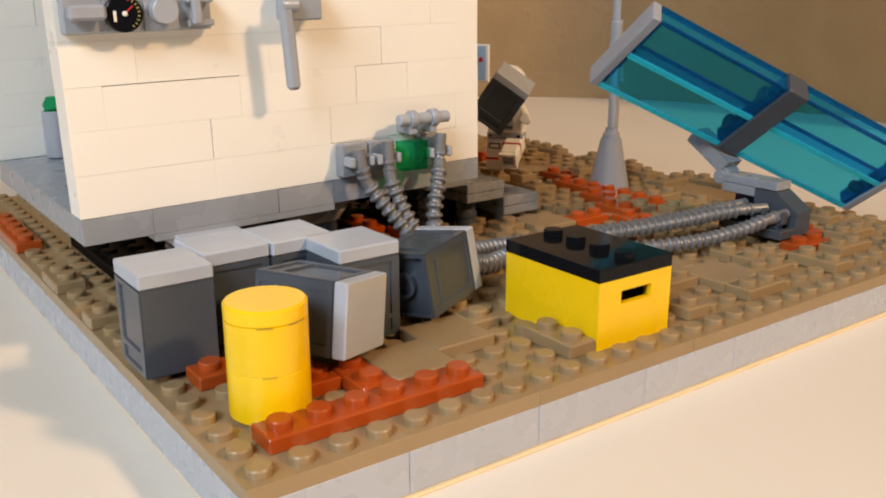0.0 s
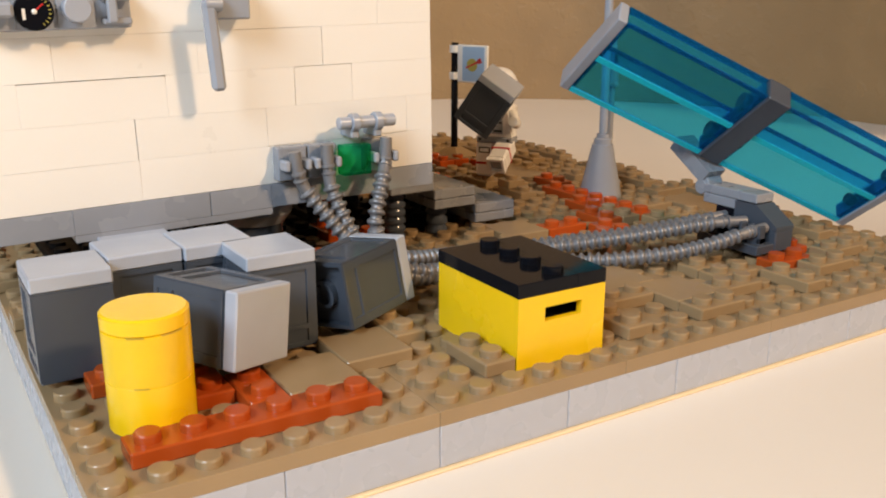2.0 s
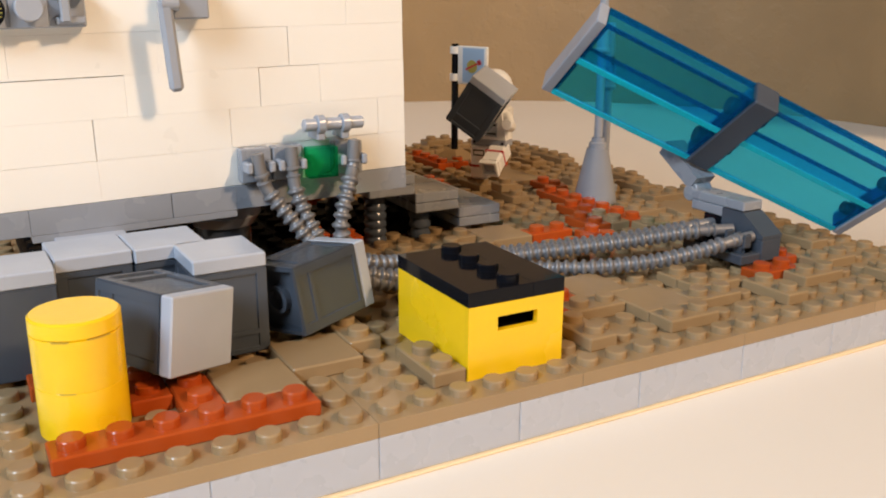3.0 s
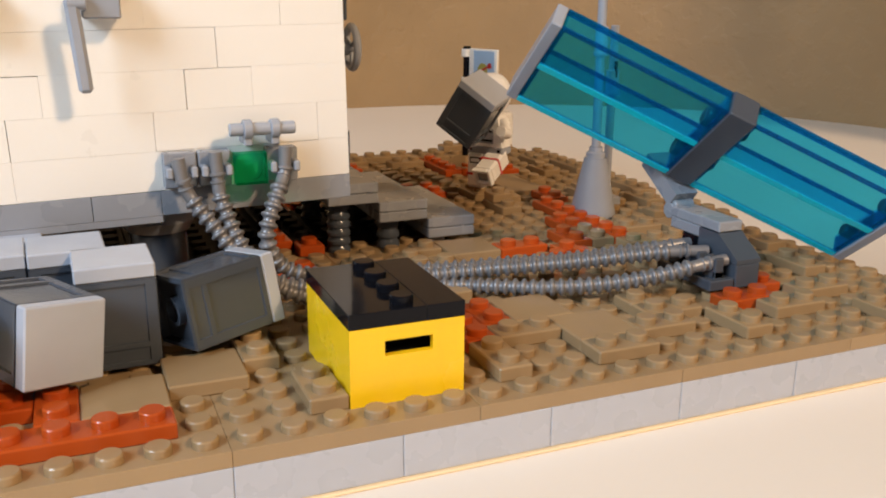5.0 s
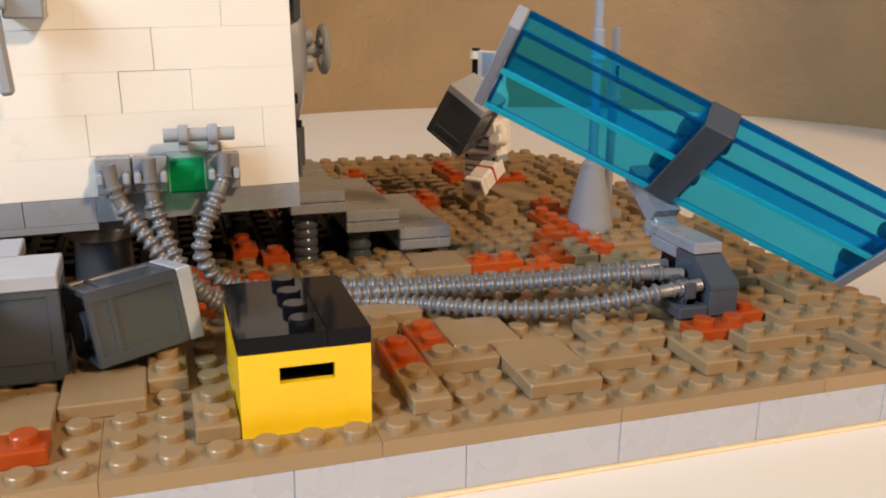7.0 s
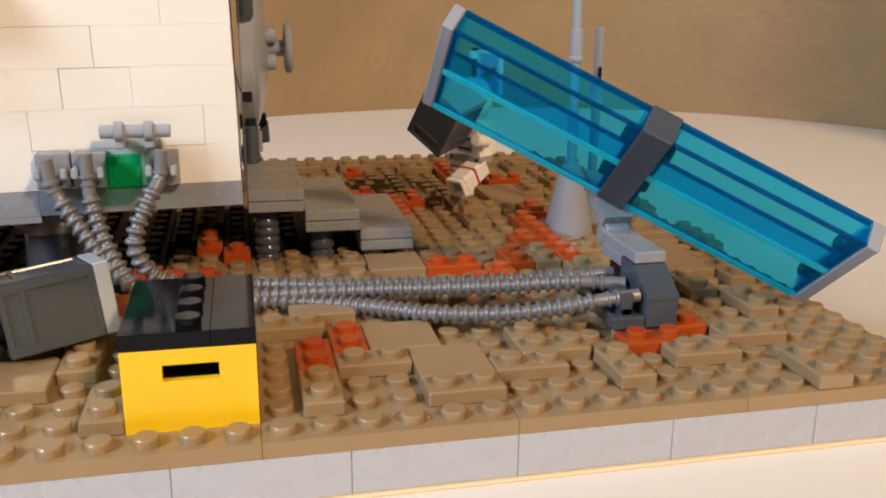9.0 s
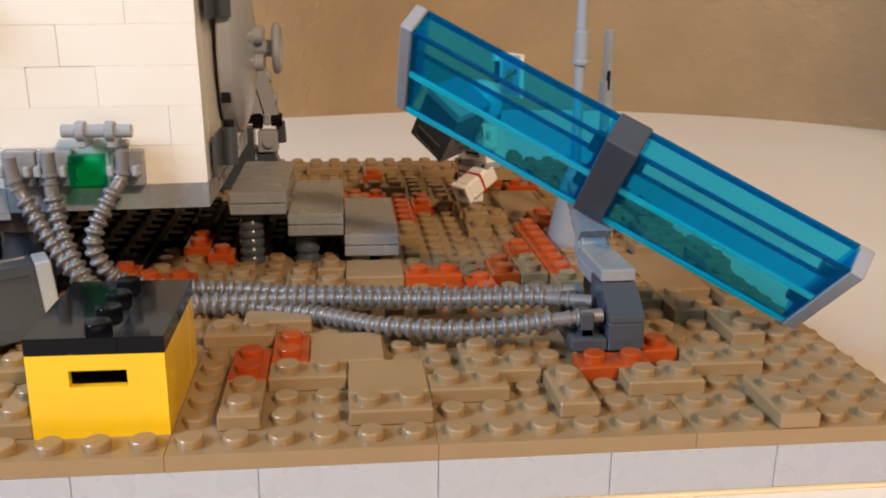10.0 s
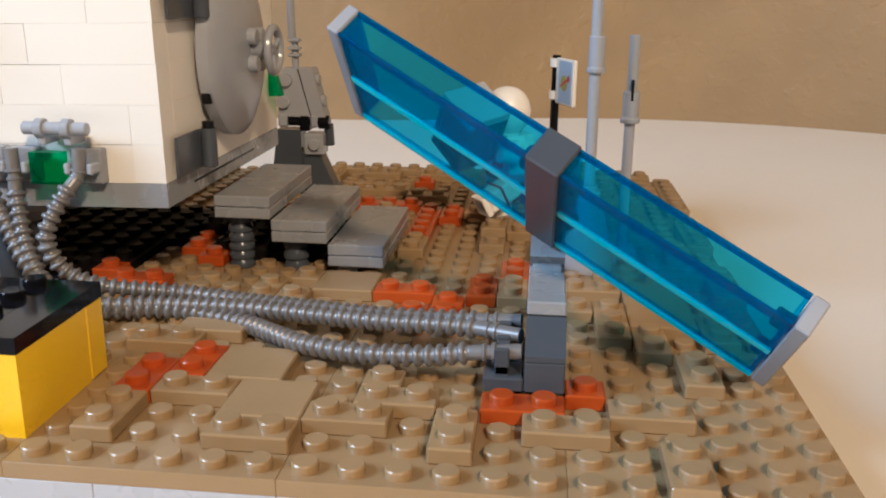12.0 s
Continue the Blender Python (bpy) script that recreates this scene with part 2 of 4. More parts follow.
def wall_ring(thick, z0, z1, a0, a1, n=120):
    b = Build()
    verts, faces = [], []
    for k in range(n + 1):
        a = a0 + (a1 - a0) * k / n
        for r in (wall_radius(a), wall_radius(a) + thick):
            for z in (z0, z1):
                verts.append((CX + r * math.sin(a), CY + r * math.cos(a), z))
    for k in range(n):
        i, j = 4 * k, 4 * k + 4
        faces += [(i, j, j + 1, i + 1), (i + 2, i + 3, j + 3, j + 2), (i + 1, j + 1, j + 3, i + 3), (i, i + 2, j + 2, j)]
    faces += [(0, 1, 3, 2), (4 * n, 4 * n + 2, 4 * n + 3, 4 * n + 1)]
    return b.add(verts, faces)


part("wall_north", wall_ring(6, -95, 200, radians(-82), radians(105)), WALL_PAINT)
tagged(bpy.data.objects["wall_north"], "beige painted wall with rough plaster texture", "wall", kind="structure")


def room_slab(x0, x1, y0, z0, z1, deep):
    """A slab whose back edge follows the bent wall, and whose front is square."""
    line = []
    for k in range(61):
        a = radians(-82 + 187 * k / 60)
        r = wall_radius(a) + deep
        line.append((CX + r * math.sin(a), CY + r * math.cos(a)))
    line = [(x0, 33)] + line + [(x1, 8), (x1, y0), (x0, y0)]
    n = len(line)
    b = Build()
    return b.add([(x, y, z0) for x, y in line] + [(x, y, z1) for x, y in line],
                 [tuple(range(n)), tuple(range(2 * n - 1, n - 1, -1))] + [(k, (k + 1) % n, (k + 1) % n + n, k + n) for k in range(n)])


for name, slab, mat, label, category in (
        ("table_top", room_slab(-94, 120, -120, -5.5, -1.60, 2), TABLE_TOP, "large plain white laminate table top", "table"),
        ("floor", room_slab(-103, 178, -154, -101, -95, 5), FLOOR_WOOD, "plain brown wooden floor", "floor"),
        ("ceiling", room_slab(-103, 178, -154, 200, 206, 5), CEILING_PAINT, "plain grey painted ceiling", "ceiling")):
    tagged(part(name, slab, mat), label, category, kind="structure")


def wall_with_window(b, u0, u1, a0, a1, z0, z1, place):
    """Four blocks round an opening that spans a0..a1 and z0..z1 along a wall from u0 to u1."""
    for p, q, r, t in ((u0, a0, -95, 200), (a1, u1, -95, 200), (a0, a1, -95, z0), (a0, a1, z1, 200)):
        place(b, p, q, r, t)
    return b


# the opening in the south wall is added only to hold the warm light
part("wall_south", wall_with_window(Build(), -103, 178, 72, 100, 109, 137, lambda b, p, q, r, t: b.box(p, q, -154, -146, r, t, 0.01)), CEILING_PAINT)
part("wall_west", wall_with_window(Build(), -146, 40, -84, -10, 53, 111, lambda b, p, q, r, t: b.box(-103, -95, p, q, r, t, 0.01)), CEILING_PAINT)
part("wall_east", Build().box(170, 178, -146, 20, -95, 200, 0.01), WALL_PAINT)
part("wall_wing_west", Build().box(-95, -42.2, 32, 40, -95, 200, 0.01), WALL_PAINT)
part("wall_wing_east", Build().box(68.9, 170, 6, 14, -95, 200, 0.01), WALL_PAINT)
for n in ("wall_south", "wall_west", "wall_east", "wall_wing_west", "wall_wing_east"):
    tagged(bpy.data.objects[n], "plain painted plaster wall of the room", "wall", kind="structure")

# ---------------------------------------------------------------- model base
base = thing("model_base", "dark tan studded baseboard with a grey tiled skirt", "base", kind="structure")
part("board", Build().box(0.02, 32.12, -0.12, 32.12, -1.60, -1.52, 0.03), BOARD, base, "thin yellow board")

BUSY = set()      # studs that carry something


def fill(x0, x1, y0, y1):
    for i in range(x0, x1):
        for j in range(y0, y1):
            BUSY.add((i, j))


# terrain pieces: colour, x, y, w, d, level in plates, smooth
TERRAIN = []


def terrain(kind, x, y, w, d, level=0, smooth=False):
    TERRAIN.append((kind, x, y, w, d, level, smooth))
    if level == 0:
        fill(x, x + w, y, y + d)


O, T, D = "rust_plate", "tan_plate", "black_plate"
# front strip
terrain(O, 1, 1, 6, 1)
terrain(O, 1, 5, 2, 1)
terrain(O, 3, 3, 1, 2)
terrain(O, 4, 2, 1, 2)
terrain(T, 5, 2, 2, 2, 0, True)
terrain(T, 7, 3, 2, 2, 0, True)
terrain(T, 9, 4, 1, 2)
terrain(T, 10, 1, 1, 2)
terrain(T, 15, 1, 1, 2)
terrain(O, 15, 3, 1, 2)
terrain(O, 16, 4, 1, 2)
terrain(T, 16, 3, 2, 1)
terrain(T, 18, 1, 2, 1)
terrain(T, 18, 2, 2, 2, 0, True)
terrain(T, 17, 4, 2, 2, 0, True)
terrain(T, 14, 6, 2, 1)
terrain(T, 20, 2, 2, 1)
terrain(T, 21, 3, 2, 1)
terrain(T, 21, 4, 1, 1)
terrain(T, 23, 1, 1, 2)
terrain(O, 24, 3, 2, 1)
terrain(O, 26, 4, 1, 1)
terrain(T, 25, 2, 2, 1)
terrain(T, 27, 3, 2, 1)
terrain(T, 28, 0, 1, 2)
# middle
terrain(T, 18, 11, 2, 2, 0, True)
terrain(O, 20, 11, 2, 1)
terrain(O, 21, 9, 1, 1)
terrain(O, 22, 9, 1, 2)
terrain(O, 23, 11, 1, 2)
terrain(O, 24, 13, 1, 2)
terrain(O, 25, 11, 1, 4)
terrain(O, 25, 15, 1, 3)
terrain(O, 26, 18, 1, 2)
terrain(T, 24, 11, 1, 2)
terrain(T, 25, 10, 2, 1)
terrain(T, 27, 9, 1, 2)
terrain(T, 26, 12, 2, 1)
terrain(T, 15, 7, 2, 1, 0, True)
terrain(T, 14, 10, 1, 2)
terrain(T, 15, 10, 1, 1)
terrain(T, 16, 10, 1, 2)
terrain(T, 17, 10, 1, 1)
terrain(T, 17, 12, 1, 1)
terrain(T, 28, 9, 2, 4, 0, True)
terrain(T, 29, 5, 1, 2)
terrain(T, 28, 7, 1, 2)
terrain(T, 27, 8, 1, 1)
terrain(T, 30, 8, 1, 2)
terrain(T, 29, 14, 2, 1)
terrain(T, 30, 16, 1, 2)
# under the building: black plates, spread to paint in shade under floor and steps
terrain(O, 12, 15, 1, 2)
terrain(O, 13, 14, 1, 1)
terrain(O, 11, 11, 2, 1)
terrain(O, 10, 12, 1, 1)
terrain(O, 6, 12, 1, 1)
terrain(O, 9, 9, 2, 1)
terrain(O, 14, 20, 1, 2)
terrain(O, 0, 21, 1, 5)
terrain(D, 2, 12, 4, 9)
terrain(D, 7, 13, 4, 8)
terrain(D, 6, 14, 1, 7)
terrain(D, 11, 16, 1, 5)
terrain(D, 12, 17, 1, 4)
terrain(D, 7, 11, 3, 2)
terrain(D, 12, 17, 1, 4, 1)
terrain(D, 13, 15, 1, 6)
terrain(D, 14, 15, 4, 5)
# back
terrain(T, 20, 16, 1, 2)
terrain(O, 20, 18, 1, 5)
terrain(O, 21, 21, 1, 2)
terrain(O, 17, 23, 3, 1)
terrain(T, 23, 17, 1, 2)
terrain(T, 23, 18, 1, 1, 1)
terrain(T, 24, 19, 1, 1)
terrain(T, 25, 20, 2, 4, 0, True)
terrain(O, 19, 28, 1, 1)
terrain(T, 19, 25, 2, 1)
terrain(T, 16, 26, 3, 1)
terrain(T, 23, 20, 1, 2)
terrain(T, 22, 22, 1, 3)
terrain(O, 24, 26, 1, 4)
terrain(O, 25, 26, 1, 1)
terrain(O, 26, 25, 2, 1)
terrain(T, 16, 30, 2, 1)
terrain(T, 19, 30, 2, 2)
terrain(T, 14, 29, 1, 2)
terrain(T, 22, 29, 2, 1)
terrain(T, 14, 31, 2, 1)
terrain(T, 16, 31, 3, 1)
terrain(T, 21, 31, 3, 1)
terrain(T, 24, 30, 2, 2)
terrain(T, 26, 30, 2, 2)
terrain(T, 26, 31, 2, 1, 1)
terrain(T, 28, 31, 3, 1)
terrain(T, 31, 24, 1, 6)
terrain(T, 31, 18, 1, 4)
terrain(T, 31, 12, 1, 3)
terrain(T, 27, 22, 1, 2)
terrain(T, 28, 19, 2, 1)
terrain(T, 29, 24, 1, 2)
terrain(T, 30, 27, 1, 2)
terrain(T, 28, 28, 1, 2)
terrain(T, 18, 21, 1, 2)
terrain(T, 1, 8, 1, 1)
terrain(T, 0, 11, 1, 1)
terrain(T, 0, 15, 1, 2)

# studs hidden under closed things
fill(11, 14, 1, 5)

cuts_x, cuts_y = (0, 8, 14, 20, 26, 32), (0, 9, 32)
STUD = None
rest = Build()
for x0, x1 in zip(cuts_x, cuts_x[1:]):
    for y0, y1 in zip(cuts_y, cuts_y[1:]):
        plate = part("base_plate", Build().box(x0 + 0.003, x1 - 0.003, y0, y1 - 0.006, -0.4, -0.004, 0.014), DARK_TAN, base)
        for i in range(x0, x1):
            for j in range(y0, y1):
                if (i, j) in BUSY:
                    continue
                if j >= 9:
                    rest.stud(i + 0.5, j + 0.5, 0, seg=14)
                elif STUD is None:
                    ob = part("stud", Build().stud(0, 0, 0), DARK_TAN, plate, at=studs_at(i + 0.5, j + 0.5, 0))
                    STUD = ob.data
                else:
                    ob = new("stud", STUD)
                    ob.parent, ob.matrix_basis = plate, studs_at(i + 0.5, j + 0.5, 0)
tagged(part("studs", rest, DARK_TAN, base), kind="stuff")

skirt_mesh = None
for k in range(8):
    for m in (studs_at(4 * k, 0, 0), studs_at(32, 4 * k, 0, 0, 0, 90), studs_at(32 - 4 * k, 32, 0, 0, 0, 180), studs_at(0, 32 - 4 * k, 0, 0, 0, 270)):
        if skirt_mesh is None:
            ob = part("skirt_tile", Build().box(0.005, 3.995, 0.0, 0.4, -1.515, -0.406, 0.02), SKIRT, base, at=m)
            skirt_mesh = ob.data
        else:
            ob = new("skirt_tile", skirt_mesh)
            ob.parent, ob.matrix_basis = base, m

ground = thing("terrain", "uneven layer of dark tan and rust orange plates", "terrain", kind="structure")
MESHES = {}
for kind, x, y, w, d, level, smooth in TERRAIN:
    key = (kind, w, d, smooth)
    m = studs_at(x, y, 0.4 * level)
    if key not in MESHES:
        ob = part(kind, brick_mesh(w, d, 0.4, not smooth), {O: RUST, T: DARK_TAN, D: SHADE_BLACK}[kind], ground, at=m)
        MESHES[key] = ob.data
    else:
        ob = new(kind, MESHES[key])
        ob.parent, ob.matrix_basis = ground, m


# ---------------------------------------------------------------- crates, barrel, chest
SHELL = {}


def crate_body(sides):
    """Hollow-bottomed moulded box; the sides named have a tall sunk panel and a low sunk slot between rails."""
    h, w = 2.395, 0.3
    bm = bmesh.new()
    bmesh.ops.create_cube(bm, size=1.0, matrix=Matrix.Translation((1, 1, h / 2)) @ Matrix.Diagonal((2 - 2 * G, 2 - 2 * G, h, 1)))
    bmesh.ops.bevel(bm, geom=list(bm.edges), offset=0.035, segments=2, affect='EDGES')
    for axis, cuts in ((0, (0.14, w, 2 - w, 1.86)), (1, (0.14, w, 2 - w, 1.86)), (2, (0.15, 0.53, 0.66, 2.24))):
        n = Vector([float(k == axis) for k in range(3)])
        for c in cuts:
            bmesh.ops.bisect_plane(bm, geom=list(bm.verts) + list(bm.edges) + list(bm.faces), plane_co=n * c, plane_no=n)
    bm.normal_update()

    def sink(axis, sign, rect, depth):
        u, v = [k for k in range(3) if k != axis]
        picked = []
        for f in bm.faces:
            c = f.calc_center_median()
            if f.normal[axis] * sign > 0.9 and rect[0] < c[u] < rect[1] and rect[2] < c[v] < rect[3]:
                picked.append(f)
        bmesh.ops.inset_region(bm, faces=picked, thickness=0.018, depth=-depth, use_even_offset=True)
        bm.normal_update()

    for axis, name in ((0, "x"), (1, "y")):
        if name in sides:
            for sign in (-1, 1):
                sink(axis, sign, (w, 2 - w, 0.66, 2.24), 0.05)
                sink(axis, sign, (w, 2 - w, 0.15, 0.53), 0.045)
    sink(2, -1, (0.14, 1.86, 0.14, 1.86), 0.22)
    b = Build()
    bm.verts.index_update()
    b.add([tuple(p.co) for p in bm.verts], [tuple(p.index for p in f.verts) for f in bm.faces])
    bm.free()
    return b


def crate(label, at, turned=False, sides="xy"):
    """A 2 x 2 x 2 storage box with sunk side panels and a smooth lid; z up, lid on top."""
    if turned:
        at = at @ studs_at(2, 0, 0, 0, 0, 90)
    ob = thing("crate", label, "crate", at, "grey storage crates")
    h = 2.4
    if sides in SHELL:
        body = new("body", SHELL[sides])
        body.parent = ob
    else:
        SHELL[sides] = part("body", crate_body(sides), DARK_GREY, ob).data
    t = Build().lathe([(0.42, 0.02), (0.42, 0.25), (0.3, 0.25), (0.3, 0.02), (0.42, 0.02)], 24, None, 1, 1, False)
    part("tube", t, DARK_GREY, ob)
    part("lid", Build().box(G, 2 - G, G, 2 - G, h, h + 0.4, 0.04), LIT_LID_GREY, ob, "light grey lid")
    return ob


crate("dark grey storage crate with light grey lid at board edge", studs_at(0, 6, 0.21), True, "y")
crate("dark grey storage crate with light grey lid, slightly askew", studs_at(2.03, 6.86, 0.21, 0, 0, 2))
crate("dark grey storage crate with light grey lid behind the others", studs_at(4.04, 6.8, 0.21, 0, 0, 2))
crate("dark grey storage crate with light grey lid under the building", studs_at(2.4, 8.97, 0.0))
crate("dark grey plastic storage crate with light grey lid, upright", studs_at(5.12, 5.0, 0.21, 0, 0, 1))
# on its side, lid towards the front: local z points out of the lid
fallen = frame_of((3.85, 2.65, 0.93), (1.9, 1.0, -0.3), (0.03, 0.02, 1.0))
crate("dark grey storage crate tipped over, light grey lid facing out", fallen @ Matrix.Translation((0, 0, -2.8 * U)), True)
crate("dark grey storage crate lying on its side with open hollow bottom",
      frame_of((7.22, 6.31, 0.32), (-0.26, 0.2, 2.01), (0.358, -0.923, 0.138)))

barrel = thing("barrel", "bright yellow round plastic barrel with a smooth top", "barrel", studs_at(2, 3, 0.1))
for z in (0, 1.2):
    part("drum", Build().lathe([(0, z), (0.972, z), (0.985, z + 0.015), (0.985, z + 1.185), (0.972, z + 1.2), (0, z + 1.2)], 48), YELLOW, barrel)
part("lid", Build().lathe([(0, 2.4), (0.95, 2.4), (0.985, 2.44), (0.985, 2.75), (0.93, 2.8), (0, 2.8)], 48), YELLOW, barrel)


def groove(a0, a1, z):
    """A short dark gap along the round joint, from angle a0 to a1."""
    n, b = 8, Build()
    verts = []
    for k in range(n + 1):
        a = radians(a0 + (a1 - a0) * k / n)
        verts += [(r * math.cos(a), r * math.sin(a), z + h) for r in (0.96, 0.988) for h in (-0.018, 0.018)]
    faces = [(0, 1, 3, 2), (4 * n, 4 * n + 2, 4 * n + 3, 4 * n + 1)]
    for k in range(n):
        i, j = 4 * k, 4 * k + 4
        faces += [(i + 2, i + 3, j + 3, j + 2), (i, j, j + 1, i + 1), (i + 1, j + 1, j + 3, i + 3), (i, i + 2, j + 2, j)]
    return b.add(verts, faces)


for a0, a1, z in ((-128, -106, 2.39), (-84, -52, 2.4), (-124, -104, 1.2)):
    part("joint", groove(a0, a1, z), SHADE_YELLOW, barrel, "dark joint between the stacked pieces")

chest = thing("chest", "yellow brick-built chest with black studded lid and slot", "chest", studs_at(11, 1, 0))
xs, zs = (G, 0.9, 2.15, 3 - G), (0.0, 1.24, 1.63, 2.0)
v, f = [], []
for y in (0.0, 0.2):
    v += [(x, y, z) for z in zs for x in xs]
for k in range(9):
    i, j = k % 3, k // 3
    q = j * 4 + i
    if (i, j) != (1, 1):
        f += [(q, q + 1, q + 5, q + 4), (q + 20, q + 21, q + 17, q + 16)]
for ring in ((0, 1, 2, 3, 7, 11, 15, 14, 13, 12, 8, 4), (5, 9, 10, 6)):
    for a, c in zip(ring, ring[1:] + ring[:1]):
        f.append((a, a + 16, c + 16, c))
part("front", Build().add(v, f), YELLOW, chest)
# black filler gives the slot its dark inside in place of shade
part("inner_box", Build().box(0.52, 2.48, 0.55, 3.45, 0.9, 1.99), BLACK, chest, "black box that darkens the inside of the slot")
part("side", Build().box(G, 0.5, 0.2005, 3.98, 0, 2.0, 0.003), YELLOW, chest)
part("side", Build().box(2.5, 3 - G, 0.2005, 3.1, 0, 2.0, 0.003), YELLOW, chest)
part("side", Build().box(2.5, 3 - G, 3.12, 4 - G, 0, 2.0), YELLOW, chest)
part("back", Build().box(0.52, 2.48, 3.5, 4 - G, 0, 2.0), YELLOW, chest)
lid = part("lid", Build().box(0.0, 1.999, 0.0, 4.0, 2.004, 2.4, 0.014), BLACK, chest, "glossy black lid plate with one row of studs")
for k in range(4):
    part("stud", Build().stud(1.5, k + 0.5, 2.4), BLACK, lid)
part("lid_tile", Build().box(2.0, 3.0, 0.0, 4.0, 2.004, 2.403, 0.008), BLACK, chest, "smooth black tile")


# ---------------------------------------------------------------- building
TILT = 1.1
rng = random.Random(5)
house = thing("moon_base_building", "white brick moon base building on a grey floor", "building", studs_at(13.9, 10, 0, 0, -TILT, 0))


def hx(x0, x1, y0, y1, z0, z1, c=0.003):
    """A box in the building's own frame, whose origin is its right front corner."""
    g = [0.0008 + 0.013 * rng.random() ** 5 for k in range(3)]
    push = 0.008 * (rng.random() - 0.5)
    return Build().box(x0 - 14 + g[0], x1 - 14 - g[1], y0 + push, y1 + push, z0 + 0.001, z1 - 0.001 - g[2], c)


Z0, C = 3.92, 1.2
for x0, x1 in ((0, 2), (2, 6), (6, 8), (8, 14)):
    part("floor_plate", hx(x0, x1, 0, 12, 3.14, Z0 - 0.01, 0.012), MID_GREY, house, "grey floor slab")
part("floor_plate", hx(2, 8, 0.0, 6, 2.92, 3.137, 0.012), MID_GREY, house, "grey floor slab")
part("slit", Build().box(-0.3, 0.012, 2.2, 8.6, 3.5, 3.58, 0.005), BLACK, house, "dark slit between the floor plates")
JOINTS = [(0, 4, 8, 13, 14), (0, 4, 8, 13, 14), (0, 1, 5, 9, 11, 14), (0, 2, 6, 10, 14), (0, 4, 8, 12, 14), (0, 2, 6, 10, 14), (0, 4, 8, 12, 14), (0, 2, 6, 10, 14)]
for k, row in enumerate(JOINTS):
    for x0, x1 in zip(row, row[1:]):
        part("brick", hx(x0, x1, 0, 1, Z0 + C * k, Z0 + C * k + C - (0.022 if k == 2 and x0 == 1 else 0)), WHITE, house)
    for y0, y1 in ((1, 4), (4, 8), (8, 11)) if k % 2 else ((1, 2), (2, 6), (6, 10), (10, 11)):
        part("brick", hx(13, 14, y0, y1, Z0 + C * k, Z0 + C * k + C), WHITE, house)
    for x0, x1 in ((0, 4), (4, 8), (8, 12), (12, 14)) if k % 2 else ((0, 2), (2, 6), (6, 10), (10, 14)):
        part("brick", hx(x0, x1, 11, 12, Z0 + C * k, Z0 + C * k + C), WHITE, house)


# out of view; added to keep direct light off the inner walls
part("roof", hx(-0.2, 14.2, -0.2, 12.2, Z0 + C * 8, Z0 + C * 8 + 0.4, 0.03), WHITE, house, "unseen white top plate added to shade the inside")

# hatch on the side wall
hatch = thing("hatch", "round grey domed hatch door with a hand wheel", "door", frame_of((13.92, 15.6, 7.63), (0, 1, 0), (0, 0, 1)))
part("disc", Build().lathe([(0, 0.02), (2.94, 0.02), (3.0, 0.08), (3.0, 0.46), (2.96, 0.5), (2.6, 0.66), (1.9, 0.88), (1.0, 1.02), (0, 1.05)], 72), LIGHT_GREY, hatch)
for k in range(4):
    part("bolt", Build().lathe([(0.3, 0.85), (0.3, 1.28), (0.26, 1.32), (0, 1.32)], 20, None, 0.5 * math.cos(radians(45 + 90 * k)), 0.66 * math.sin(radians(45 + 90 * k)), False), LIGHT_GREY, hatch)
# added block whose black stands for the dark notch in the rim
part("latch", Build().box(-2.72, -2.4, -1.62, -1.15, 0.06, 0.38, 0.02), BLACK, hatch, "small black block drawn in place of a rim notch")
ring = [(0.77 + 0.145 * math.cos(2 * math.pi * k / 10), 1.78 + 0.145 * math.sin(2 * math.pi * k / 10)) for k in range(11)]
wheel = part("hand_wheel", Build().lathe(ring, 40, close=False), LIGHT_GREY, hatch)
part("hub", Build().lathe([(0, 1.0), (0.3, 1.0), (0.3, 1.62), (0.18, 1.66), (0.18, 1.84), (0, 1.86)], 18), MID_GREY, wheel)
for k in range(3):
    a = radians(120 * k + 30)
    part("spoke", Build().rod((0, 0, 1.76), (0.76 * math.cos(a), 0.76 * math.sin(a), 1.78), 0.08, 10), LIGHT_GREY, wheel)
for z0, z1 in ((3.96, 5.25), (8.8, 10.0)):
    hb = thing("hinge", "dark grey hinge plate with round knuckle on white wall", "hinge", studs_at(13.92, 10.55, z0), "hatch hinges")
    part("plate", Build().box(0, 0.1, 0, 1.95, 0, z1 - z0, 0.02), DARK_GREY, hb)
    part("knuckle", Build().lathe([(0, 0), (0.25, 0), (0.27, 0.03), (0.27, z1 - z0 - 0.03), (0.25, z1 - z0), (0, z1 - z0)], 24, None, 0.28, 2.2), DARK_GREY, hb)
    part("pin", Build().lathe([(0, z1 - z0), (0.2, z1 - z0), (0.2, z1 - z0 + 0.22), (0, z1 - z0 + 0.24)], 18, None, 0.28, 2.2), BLACK, hb, "black hinge pin")

lamp = thing("wall_lamp", "small clear green wedge lamp on the white side wall", "lamp", studs_at(13.96, 20.45, 5.42))
part("lens", Build().add([(0, 0, 0), (0.5, 0, 0), (0.5, 0.58, 0), (0, 0.58, 0), (0, 0.04, 1.0), (0.24, 0.04, 1.0), (0.24, 0.54, 1.0), (0, 0.54, 1.0)],
     [(0, 3, 2, 1), (4, 5, 6, 7), (0, 1, 5, 4), (1, 2, 6, 5), (2, 3, 7, 6), (3, 0, 4, 7)]), CLEAR_GREEN, lamp)

